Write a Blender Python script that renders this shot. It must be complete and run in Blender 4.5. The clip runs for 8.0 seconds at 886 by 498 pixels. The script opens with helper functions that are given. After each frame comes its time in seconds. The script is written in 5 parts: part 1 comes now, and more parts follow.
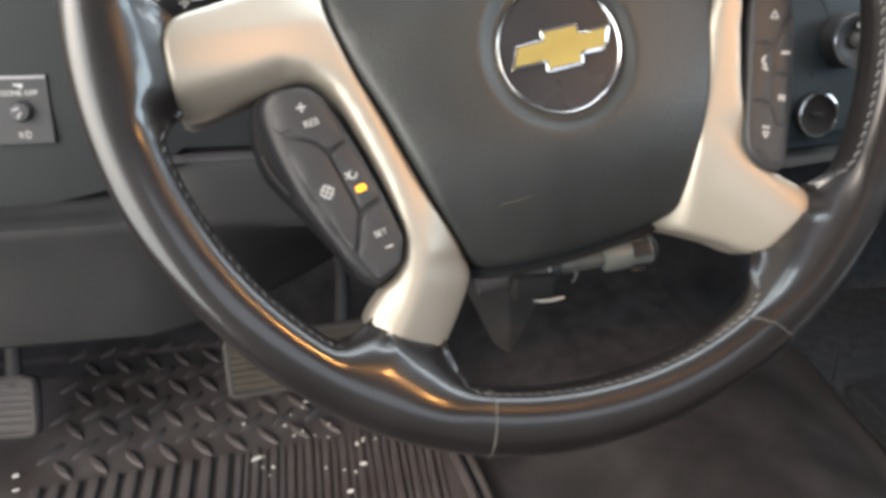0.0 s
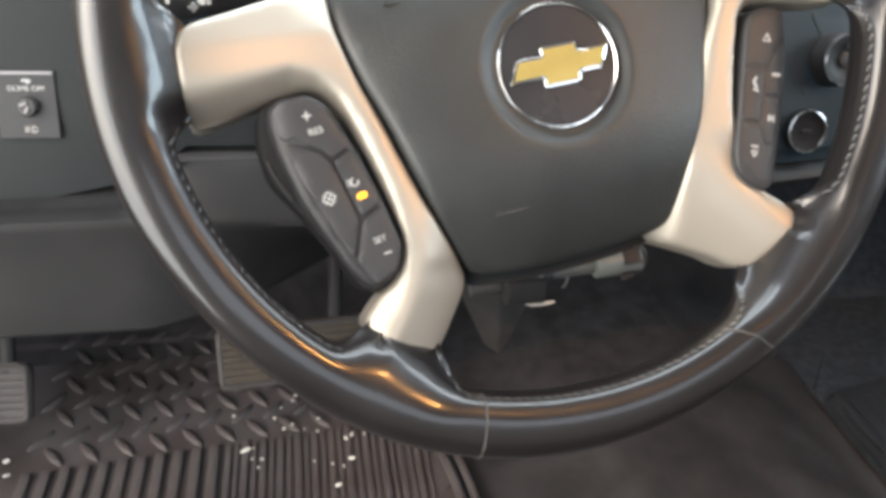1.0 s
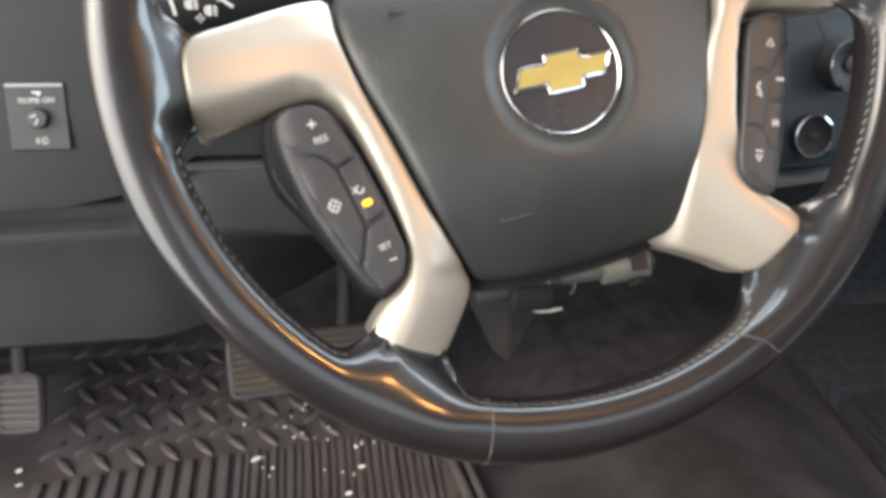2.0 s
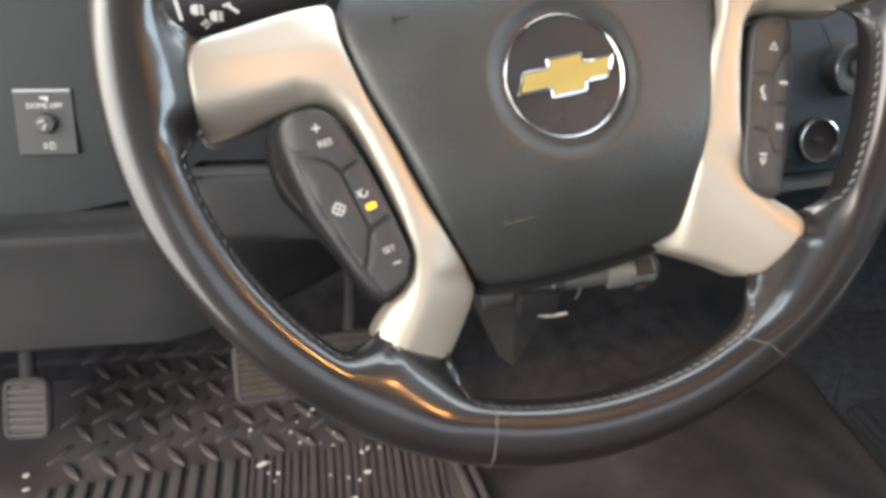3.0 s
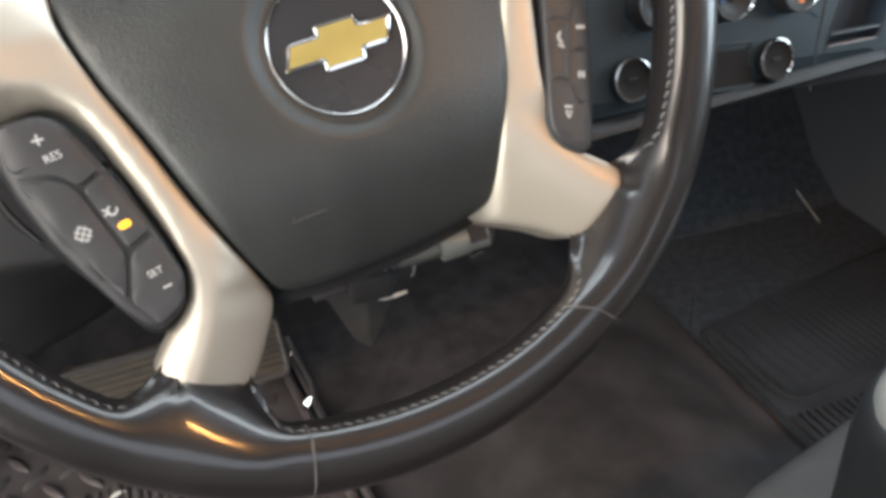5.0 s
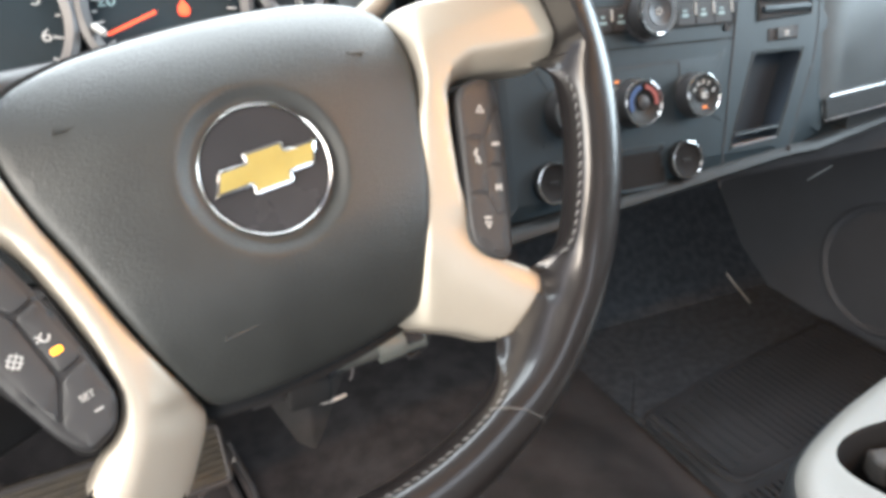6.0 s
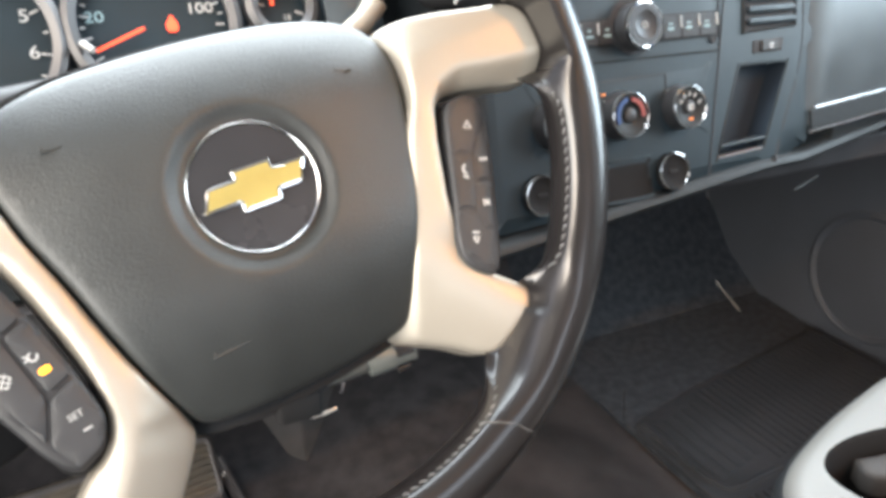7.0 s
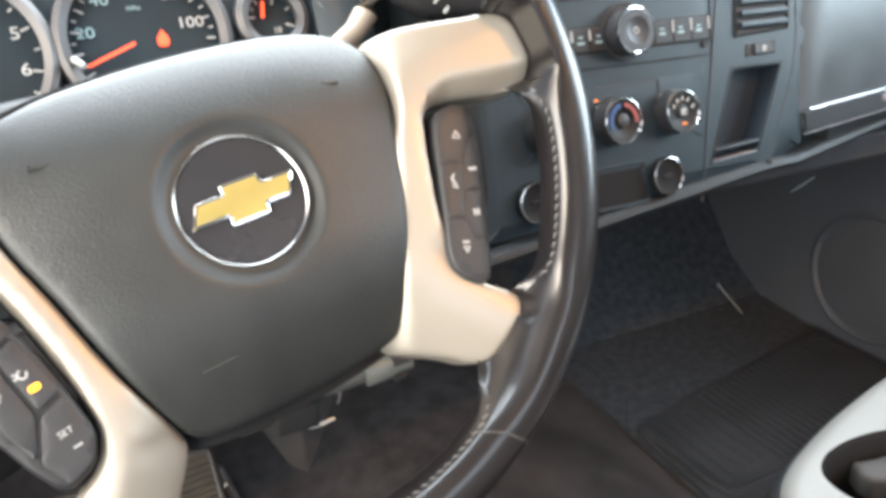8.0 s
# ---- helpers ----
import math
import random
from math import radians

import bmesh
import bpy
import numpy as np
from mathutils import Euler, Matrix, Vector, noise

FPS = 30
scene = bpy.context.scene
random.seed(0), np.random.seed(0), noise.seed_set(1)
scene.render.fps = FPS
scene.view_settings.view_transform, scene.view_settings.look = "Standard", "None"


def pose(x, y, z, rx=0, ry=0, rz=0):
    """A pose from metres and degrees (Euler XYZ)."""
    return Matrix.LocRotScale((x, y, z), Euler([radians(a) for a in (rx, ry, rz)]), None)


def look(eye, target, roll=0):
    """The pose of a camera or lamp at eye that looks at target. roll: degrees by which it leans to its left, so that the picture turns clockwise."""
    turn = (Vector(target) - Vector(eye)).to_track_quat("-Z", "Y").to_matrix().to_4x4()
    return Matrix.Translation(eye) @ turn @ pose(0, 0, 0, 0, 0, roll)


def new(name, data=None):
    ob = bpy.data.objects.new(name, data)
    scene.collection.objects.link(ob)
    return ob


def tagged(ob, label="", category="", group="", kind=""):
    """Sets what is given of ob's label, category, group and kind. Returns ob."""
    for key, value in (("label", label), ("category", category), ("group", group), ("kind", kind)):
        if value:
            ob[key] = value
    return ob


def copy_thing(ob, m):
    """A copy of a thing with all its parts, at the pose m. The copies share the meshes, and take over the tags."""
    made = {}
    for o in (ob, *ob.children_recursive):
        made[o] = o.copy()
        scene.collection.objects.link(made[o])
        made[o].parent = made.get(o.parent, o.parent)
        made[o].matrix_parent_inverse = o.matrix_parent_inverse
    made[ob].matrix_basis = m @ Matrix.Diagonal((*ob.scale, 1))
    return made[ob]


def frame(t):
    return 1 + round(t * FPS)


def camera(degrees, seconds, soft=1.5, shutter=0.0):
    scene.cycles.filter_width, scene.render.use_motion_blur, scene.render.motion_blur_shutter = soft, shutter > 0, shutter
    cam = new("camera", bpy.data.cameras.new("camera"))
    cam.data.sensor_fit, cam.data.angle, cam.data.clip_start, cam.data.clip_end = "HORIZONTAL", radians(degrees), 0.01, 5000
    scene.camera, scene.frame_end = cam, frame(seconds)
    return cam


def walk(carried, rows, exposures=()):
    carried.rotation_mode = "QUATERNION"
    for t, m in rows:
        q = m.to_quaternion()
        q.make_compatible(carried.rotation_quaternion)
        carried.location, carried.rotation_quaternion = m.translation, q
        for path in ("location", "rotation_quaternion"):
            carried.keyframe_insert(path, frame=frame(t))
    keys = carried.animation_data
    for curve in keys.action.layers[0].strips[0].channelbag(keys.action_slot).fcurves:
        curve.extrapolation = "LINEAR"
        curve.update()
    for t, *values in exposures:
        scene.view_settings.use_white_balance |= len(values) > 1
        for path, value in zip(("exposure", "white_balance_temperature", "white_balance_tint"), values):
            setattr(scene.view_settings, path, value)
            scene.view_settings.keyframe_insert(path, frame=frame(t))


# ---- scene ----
cam = camera(58.40, 8.0, soft=4.0, shutter=0.5)
PATH = [
    (0, -0.1229, -0.3368, 0.6936, 60.28, -1.91, -11.15),
    (0.5, -0.1246, -0.3406, 0.7038, 59.38, -3.69, -11.95),
    (1, -0.1273, -0.3432, 0.7041, 59.89, -3.67, -10.89),
    (1.5, -0.1259, -0.3448, 0.7042, 60.21, -3.21, -10.63),
    (3, -0.1241, -0.3477, 0.7034, 60.97, -2.68, -10.00),
    (3.5, -0.1220, -0.3487, 0.7025, 60.97, -2.59, -9.86),
    (4, -0.1159, -0.3479, 0.7023, 61.09, -2.44, -9.90),
    (4.2, -0.1044, -0.3376, 0.6974, 61.31, -2.61, -13.22),
    (4.5, -0.0873, -0.3185, 0.7013, 60.20, -0.83, -18.59),
    (4.8, -0.0832, -0.3123, 0.6955, 58.66, -0.93, -21.16),
    (5, -0.0809, -0.3132, 0.6947, 58.61, -0.43, -22.04),
    (5.2, -0.0817, -0.3170, 0.7012, 59.91, -0.75, -23.02),
    (6.3, -0.0755, -0.3275, 0.7115, 65.58, -0.04, -26.68),
    (6.5, -0.0758, -0.3260, 0.7122, 65.35, -0.09, -26.52),
    (7, -0.0755, -0.3279, 0.7146, 65.70, -0.21, -27.06),
    (7.5, -0.0716, -0.3288, 0.7186, 66.11, 0.24, -27.43),
    (8, -0.0693, -0.3305, 0.7168, 66.10, 0.75, -27.18),
]
walk(cam, [(t, pose(x, y, z, rx, ry, rz)) for t, x, y, z, rx, ry, rz in PATH], exposures=[(0.0, 0.22), (1.5, 0.41), (4.0, 0.41), (5.0, 0.19), (6.3, 0.76), (8.0, 0.76)])

# ---- light ----
world = bpy.data.worlds.new("sky")
scene.world = world
world.use_nodes = True
wn = world.node_tree.nodes
sky = wn.new("ShaderNodeTexSky")
sky.sky_type, sky.sun_disc = "NISHITA", False
sky.sun_elevation, sky.sun_rotation = radians(35), radians(-120)
sky.air_density, sky.dust_density = 1.0, 4.0
wn["Background"].inputs["Strength"].default_value = 0.24
world.node_tree.links.new(sky.outputs["Color"], wn["Background"].inputs["Color"])

sun = new("sun", bpy.data.lights.new("sun", "SUN"))
sun.data.energy, sun.data.angle, sun.data.color = 0.6, radians(20), (1.0, 0.95, 0.88)
sun.matrix_world = look((-3, -2, 3), (0, 0, 0))


def window_light(name, eye, target, width, height, watts, colour):
    lamp = new(name, bpy.data.lights.new(name, "AREA"))
    lamp.data.shape, lamp.data.size, lamp.data.size_y = "RECTANGLE", width, height
    lamp.data.energy, lamp.data.color = watts, colour
    lamp.matrix_world = look(eye, target)
    return lamp


window_light("windscreen_daylight", (0.44, 0.43, 1.05), (0.44, -0.02, 0.28), 1.42, 0.74, 38, (0.87, 0.96, 1.0))
window_light("driver_door_daylight", (-0.65, -0.42, 0.66), (0.1, -0.05, 0.50), 0.70, 0.80, 11.5, (0.955, 0.985, 0.98))
window_light("passenger_door_daylight", (1.44, -0.30, 1.02), (0.3, 0.1, 0.6), 0.9, 0.46, 15, (0.76, 0.91, 1.0))
window_light("rear_window_daylight", (0.40, -1.58, 1.05), (0.40, 0.2, 0.55), 1.2, 0.42, 3.5, (0.90, 0.95, 1.0))
dome = new("dome_light", bpy.data.lights.new("dome_light", "AREA"))
dome.data.shape, dome.data.size, dome.data.size_y = "RECTANGLE", 0.13, 0.027
dome.data.energy, dome.data.color = 5.8, (1.0, 0.45, 0.12)
dome.matrix_world = look((0.597, -0.56, 1.278), (0.597, -0.55, 0.3))


# ---- materials ----
def mix_colour(nt, a, b, factor):
    n = nt.nodes.new("ShaderNodeMix")
    n.data_type = "RGBA"
    n.inputs[6].default_value, n.inputs[7].default_value = (*a, 1), (*b, 1)
    nt.links.new(factor, n.inputs[0])
    return n.outputs[2]


def surface(name, base, rough=0.5, metal=0.0, vary=0.25, grain=900, bump=0.15, wear=18, spec=0.5, second=None, rough_vary=0.12, coat=0.0):
    """A plain material with a slow stain, a fine grain and a relief, in metres."""
    m = bpy.data.materials.new(name)
    m.use_nodes = True
    nt = m.node_tree
    b = nt.nodes["Principled BSDF"]
    co = nt.nodes.new("ShaderNodeTexCoord")
    slow, fine = nt.nodes.new("ShaderNodeTexNoise"), nt.nodes.new("ShaderNodeTexNoise")
    for n, s, d in ((slow, wear, 5), (fine, grain, 3)):
        n.inputs["Scale"].default_value, n.inputs["Detail"].default_value = s, d
        nt.links.new(co.outputs["Object"], n.inputs["Vector"])
    ramp = nt.nodes.new("ShaderNodeMapRange")
    ramp.inputs[1].default_value, ramp.inputs[2].default_value = 0.35, 0.68
    nt.links.new(slow.outputs[0], ramp.inputs[0])
    dark = tuple(c * (1 - vary) for c in base)
    col = mix_colour(nt, second or dark, tuple(min(1, c * (1 + vary * 0.5)) for c in base), ramp.outputs[0])
    nt.links.new(col, b.inputs["Base Color"])
    r = nt.nodes.new("ShaderNodeMapRange")
    r.inputs[3].default_value, r.inputs[4].default_value = max(0.02, rough - rough_vary), min(1, rough + rough_vary)
    nt.links.new(slow.outputs[0], r.inputs[0])
    nt.links.new(r.outputs[0], b.inputs["Roughness"])
    b.inputs["Metallic"].default_value, b.inputs["Specular IOR Level"].default_value = metal, spec
    b.inputs["Coat Weight"].default_value, b.inputs["Coat Roughness"].default_value = coat, 0.13
    if bump:
        bu = nt.nodes.new("ShaderNodeBump")
        bu.inputs["Strength"].default_value, bu.inputs["Distance"].default_value = bump, 0.0008
        nt.links.new(fine.outputs[0], bu.inputs["Height"])
        nt.links.new(bu.outputs[0], b.inputs["Normal"])
    return m


def leathery(name, base, rough, scale, bump, spec=0.5, rough_vary=0.1, coat=0.0):
    """Moulded grain: small cells with fine noise between."""
    m = surface(name, base, rough, vary=0.2, grain=1500, bump=0.1, wear=25, spec=spec, rough_vary=rough_vary, coat=coat)
    nt = m.node_tree
    cell = nt.nodes.new("ShaderNodeTexVoronoi")
    cell.inputs["Scale"].default_value = scale
    nt.links.new([n for n in nt.nodes if n.type == "TEX_COORD"][0].outputs["Object"], cell.inputs["Vector"])
    bu = nt.nodes.new("ShaderNodeBump")
    bu.inputs["Strength"].default_value, bu.inputs["Distance"].default_value = bump, 0.0006
    old = [n for n in nt.nodes if n.type == "BUMP"][0]
    nt.links.new(cell.outputs["Distance"], bu.inputs["Height"])
    nt.links.new(old.outputs[0], bu.inputs["Normal"])
    nt.links.new(bu.outputs[0], nt.nodes["Principled BSDF"].inputs["Normal"])
    return m


def glow(name, colour, strength):
    m = bpy.data.materials.new(name)
    m.use_nodes = True
    b = m.node_tree.nodes["Principled BSDF"]
    b.inputs["Base Color"].default_value = (*colour, 1)
    b.inputs["Emission Color"].default_value, b.inputs["Emission Strength"].default_value = (*colour, 1), strength
    return m


M_LEATHER = leathery("worn_black_leather", (0.0115, 0.0100, 0.0100), 0.31, 950, 0.14, spec=0.29, rough_vary=0.07, coat=0.6)
M_THREAD = surface("grey_thread", (0.115, 0.112, 0.11), 0.6, grain=3000, bump=0.3)
M_SEAM = surface("waxed_dark_seam", (0.050, 0.046, 0.043), 0.5, grain=2500, bump=0.3)
M_COVER = leathery("charcoal_grained_plastic", (0.0200, 0.0224, 0.0224), 0.46, 1000, 0.27, spec=0.5)
M_SILVER = surface("champagne_silver_paint", (0.355, 0.324, 0.276), 0.45, metal=0.52, vary=0.05, grain=4000, bump=0.02, wear=9, rough_vary=0.05)
M_CHROME = surface("chrome", (0.62, 0.62, 0.62), 0.12, metal=1.0, vary=0.06, grain=300, bump=0.01, rough_vary=0.05)
M_GOLD = surface("gold_enamel", (0.30, 0.245, 0.075), 0.4, metal=0.3, vary=0.12, grain=2500, bump=0.25, wear=60)
M_EMBLEM = surface("black_gloss_lacquer", (0.028, 0.028, 0.031), 0.25, vary=0.1, bump=0.0, spec=0.3)
M_BUTTON = surface("soft_black_button_plastic", (0.031, 0.031, 0.033), 0.48, grain=2200, bump=0.08, spec=0.35)
M_POD = surface("black_switch_housing", (0.020, 0.020, 0.022), 0.48, grain=2200, bump=0.08, spec=0.35)
M_PRINT = surface("pale_grey_print", (0.38, 0.38, 0.375), 0.6, vary=0.1, bump=0)
M_LED = glow("amber_lamp", (1.0, 0.40, 0.015), 2.0)
M_ORANGE = glow("small_orange_indicator", (1.0, 0.28, 0.04), 0.28)
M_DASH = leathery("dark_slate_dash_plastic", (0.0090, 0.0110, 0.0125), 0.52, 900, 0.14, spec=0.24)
M_DASHLIGHT = leathery("grey_knee_panel_plastic", (0.0145, 0.0142, 0.0150), 0.58, 900, 0.14, spec=0.2)
# dash plastic made lighter, with the windscreen's sheen put into its colour
M_DASH_SHEEN = leathery("slate_dash_plastic_with_sheen", (0.032, 0.041, 0.0475), 0.42, 900, 0.12, spec=0.5)
M_STACK = surface("smooth_dark_stack_plastic", (0.0102, 0.0198, 0.0272), 0.42, grain=1800, bump=0.06, spec=0.35)
M_VOID = surface("matt_black_plastic", (0.038, 0.037, 0.040), 0.65, bump=0.1, spec=0.25)
M_RUBBER = surface("dusty_black_rubber", (0.074, 0.066, 0.068), 0.55, vary=0.3, second=(0.052, 0.043, 0.043), grain=700, bump=0.3, wear=14)
M_PEDAL = surface("worn_rubber_pedal_pad", (0.045, 0.034, 0.022), 0.6, vary=0.35, grain=600, bump=0.3, wear=60)
M_PEDAL_GREY = surface("grey_rubber_pedal_pad", (0.052, 0.047, 0.048), 0.6, vary=0.2, grain=600, bump=0.3, wear=60)
M_CARPET = surface("brown_black_floor_carpet", (0.0350, 0.0325, 0.0345), 0.85, vary=0.42, grain=620, bump=0.8, wear=14, spec=0.2)
M_MATP = surface("black_passenger_mat_rubber", (0.024, 0.0265, 0.0315), 0.8, vary=0.3, grain=600, bump=0.3, wear=12, spec=0.2)
M_TOE = surface("black_toe_board_felt", (0.037, 0.035, 0.038), 0.9, vary=0.35, grain=500, bump=0.7, wear=30, spec=0.15)
M_TOE_GREY = surface("grey_black_footwell_carpet", (0.032, 0.037, 0.045), 0.9, vary=0.35, grain=420, bump=0.9, wear=70, spec=0.2)
M_CONSOLE = surface("light_grey_console_plastic", (0.086, 0.085, 0.080), 0.5, vary=0.06, grain=1500, bump=0.06, wear=7)
M_CLOTH = surface("grey_seat_cloth", (0.040, 0.039, 0.039), 0.9, vary=0.2, grain=1300, bump=0.6, wear=20, spec=0.2)
M_LINING = surface("grey_cabin_lining", (0.32, 0.31, 0.30), 0.9, vary=0.1, grain=500, bump=0.2, wear=5, spec=0.2)
M_DOOR = surface("dark_cabin_shell", (0.07, 0.07, 0.072), 0.7, vary=0.15, grain=500, bump=0.2, wear=6)
M_GAUGE = surface("black_gauge_face", (0.012, 0.019, 0.024), 0.6, vary=0.2, bump=0.05, spec=0.2)
M_RED = glow("red_needle", (1.0, 0.09, 0.03), 0.55)
M_TEAL = surface("teal_grey_print", (0.20, 0.29, 0.31), 0.6, vary=0.1, bump=0)
M_BLUE = surface("blue_print", (0.022, 0.058, 0.17), 0.5, vary=0.1, bump=0)
M_REDP = surface("red_print", (0.23, 0.040, 0.030), 0.5, vary=0.1, bump=0)
M_LEVER = surface("grey_green_lever_plastic", (0.12, 0.132, 0.125), 0.36, vary=0.15, grain=900, bump=0.05, wear=40)
M_SATIN = surface("satin_bezel_grey", (0.20, 0.19, 0.20), 0.4, metal=0.3, vary=0.1, bump=0.03)
M_ACCEL = surface("dusty_black_pedal_plastic", (0.020, 0.018, 0.018), 0.7, vary=0.35, grain=700, bump=0.2, wear=40, spec=0.3)
M_SHAFT = surface("dark_grey_lever_plastic", (0.075, 0.080, 0.078), 0.35, vary=0.2, grain=900, bump=0.05, wear=40)
M_KICK = surface("dark_door_lining", (0.045, 0.052, 0.066), 0.7, vary=0.15, grain=500, bump=0.2, wear=8)
# shade of slot and cup well put into near-black; plain black parts share it
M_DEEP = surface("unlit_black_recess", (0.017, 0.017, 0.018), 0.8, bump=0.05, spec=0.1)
M_RING = surface("dark_satin_gauge_ring", (0.06, 0.058, 0.060), 0.4, metal=0.4, vary=0.15, bump=0.03)
M_DIALFACE = surface("matt_black_dial_face", (0.0085, 0.0095, 0.0105), 0.55, vary=0.15, bump=0.05, spec=0.25)
M_DIALSIDE = surface("dark_satin_dial_side", (0.045, 0.046, 0.05), 0.38, metal=0.4, vary=0.1, bump=0.03)
M_POCKET = surface("dark_slate_pocket_plastic", (0.012, 0.0185, 0.028), 0.6, vary=0.15, bump=0.05, spec=0.25)
M_PAPER = surface("white_paper_scrap", (0.66, 0.64, 0.60), 0.8, vary=0.08, grain=800, bump=0.2)
M_METAL = surface("bare_steel", (0.58, 0.57, 0.55), 0.4, metal=0.5, vary=0.2, grain=400, bump=0.1)


# ---- building tools ----
from mathutils.geometry import delaunay_2d_cdt


def finish(name, bm, material, smooth=True, angle=40):
    me = bpy.data.meshes.new(name)
    bmesh.ops.recalc_face_normals(bm, faces=bm.faces)
    for f in bm.faces:
        f.smooth = smooth
    if smooth:
        for e in bm.edges:
            if len(e.link_faces) == 2:
                bend = math.degrees(e.calc_face_angle(0))
                small, large = sorted(f.calc_area() for f in e.link_faces)
                if bend > angle or (bend > 8 and large > 8 * small):  # wide flats stay flat beside their bevels
                    e.smooth = False
    bm.to_mesh(me)
    bm.free()
    me.materials.append(material)
    return me


def part(name, bm, material, parent, label="", smooth=True, angle=40, m=None, kind=""):
    ob = new(name, finish(name, bm, material, smooth, angle))
    ob.parent = parent
    if m is not None:
        ob.matrix_basis = m
    return tagged(ob, label, kind=kind)


def thing(name, label, category, m=None, group="", kind=""):
    ob = new(name)
    ob.empty_display_size = 0.02
    if m is not None:
        ob.matrix_world = m
    return tagged(ob, label, category, group, kind)


def solid(name, bm, material, label, category="", m=None, kind="", group="", smooth=True, angle=40):
    ob = new(name, finish(name, bm, material, smooth, angle))
    if m is not None:
        ob.matrix_world = m
    return tagged(ob, label, category, group, kind)


def spline(points, step=0.002, closed=True):
    """A Catmull-Rom curve through 2D points, resampled."""
    p = [Vector(q) for q in points]
    n, out = len(p), []
    for i in range(n if closed else n - 1):
        if closed:
            a, b, c, d = p[i - 1], p[i], p[(i + 1) % n], p[(i + 2) % n]
        else:
            a, b, c, d = p[max(i - 1, 0)], p[i], p[i + 1], p[min(i + 2, n - 1)]
        k = max(2, int((c - b).length / step))
        for j in range(k):
            t = j / k
            out.append(0.5 * ((2 * b) + (c - a) * t + (2 * a - 5 * b + 4 * c - d) * t * t + (3 * b - a - 3 * c + d) * t ** 3))
    if not closed:
        out.append(p[-1])
    return out


def rounded(points, radius=0.003, steps=4):
    """A polygon with rounded corners."""
    p, out = [Vector(q) for q in points], []
    n = len(p)
    for i in range(n):
        a, b, c = p[i - 1], p[i], p[(i + 1) % n]
        r = min(radius, (a - b).length * 0.45, (c - b).length * 0.45)
        s, e = b + (a - b).normalized() * r, b + (c - b).normalized() * r
        for j in range(steps + 1):
            t = j / steps
            out.append((1 - t) ** 2 * s + 2 * t * (1 - t) * b + t * t * e)
    return out


def area(p):
    return sum(p[i - 1].x * p[i].y - p[i].x * p[i - 1].y for i in range(len(p))) / 2


def inset(p, d):
    """The outline moved inwards by d."""
    s, n, out = (1 if area(p) > 0 else -1), len(p), []
    for i in range(n):
        t = (p[(i + 1) % n] - p[i - 1]).normalized()
        out.append(p[i] + s * d * Vector((-t.y, t.x)))
    return out


def inside(q, p):
    hit, j = False, len(p) - 1
    for i in range(len(p)):
        if (p[i].y > q.y) != (p[j].y > q.y) and q.x < (p[j].x - p[i].x) * (q.y - p[i].y) / (p[j].y - p[i].y) + p[i].x:
            hit = not hit
        j = i
    return hit


def plate(outline, height, depth=0.01, edge=0.002, cell=0.006, hole=None, rings_out=0):
    """A plate whose face follows height(x, y), with an edge rounded over `edge` and sides going down by depth."""
    bm = bmesh.new()
    rings = [(0.0, 1.0), (0.14, 0.5), (0.45, 0.18), (1.0, 0.0)]
    flat, segs, drops = [], [], []
    for f, drop in rings:
        loop = inset(outline, edge * f) if f else outline
        segs += [(len(flat) + i, len(flat) + (i + 1) % len(loop)) for i in range(len(loop))] if not f else []
        flat += loop
        drops += [drop * edge] * len(loop)
    core = inset(outline, edge + cell * 0.5)
    if hole:
        segs += [(len(flat) + i, len(flat) + (i + 1) % len(hole)) for i in range(len(hole))]
        flat += hole
        drops += [0.0] * len(hole)
    wide = inset(hole, -cell * 0.5) if hole else None
    if hole and rings_out:
        for k in range(1, rings_out + 1):
            ring = inset(hole, -0.0012 * k)
            flat += ring
            drops += [0.0] * len(ring)
        wide = inset(hole, -0.0012 * rings_out - cell * 0.4)
    xs, ys = [q.x for q in outline], [q.y for q in outline]
    x = min(xs)
    while x < max(xs):
        y = min(ys)
        while y < max(ys):
            q = Vector((x, y))
            if inside(q, core) and not (hole and inside(q, wide)):
                flat.append(q)
                drops.append(0.0)
            y += cell
        x += cell
    vs, _, fs, ov, _, _ = delaunay_2d_cdt(flat, segs, [], 1, 1e-6)
    made = []
    for i, q in enumerate(vs):
        d = drops[ov[i][0]] if ov[i] else 0.0
        made.append(bm.verts.new((q.x, q.y, height(q.x, q.y) - d)))
    for f in fs:
        c = Vector((sum(vs[i].x for i in f) / 3, sum(vs[i].y for i in f) / 3))
        if hole and inside(c, hole):
            continue
        bm.faces.new([made[i] for i in f])
    rim = [e for e in bm.edges if len(e.link_faces) == 1]
    low = bmesh.ops.extrude_edge_only(bm, edges=rim)["geom"]
    for v in low:
        if isinstance(v, bmesh.types.BMVert):
            v.co.z -= depth
    return bm


def lathe(profile, n=48, bm=None, m=None):
    """Radius and height, turned about z."""
    bm = bm or bmesh.new()
    m = m or Matrix()
    rings = []
    for r, z in profile:
        if r < 1e-6:
            rings.append([bm.verts.new(m @ Vector((0, 0, z)))])
        else:
            rings.append([bm.verts.new(m @ Vector((r * math.cos(2 * math.pi * k / n), r * math.sin(2 * math.pi * k / n), z))) for k in range(n)])
    for a, b in zip(rings, rings[1:]):
        for k in range(n):
            l = (k + 1) % n
            if len(a) == 1 and len(b) > 1:
                bm.faces.new((a[0], b[k], b[l]))
            elif len(b) == 1 and len(a) > 1:
                bm.faces.new((a[k], a[l], b[0]))
            elif len(a) > 1:
                bm.faces.new((a[k], a[l], b[l], b[k]))
    return bm


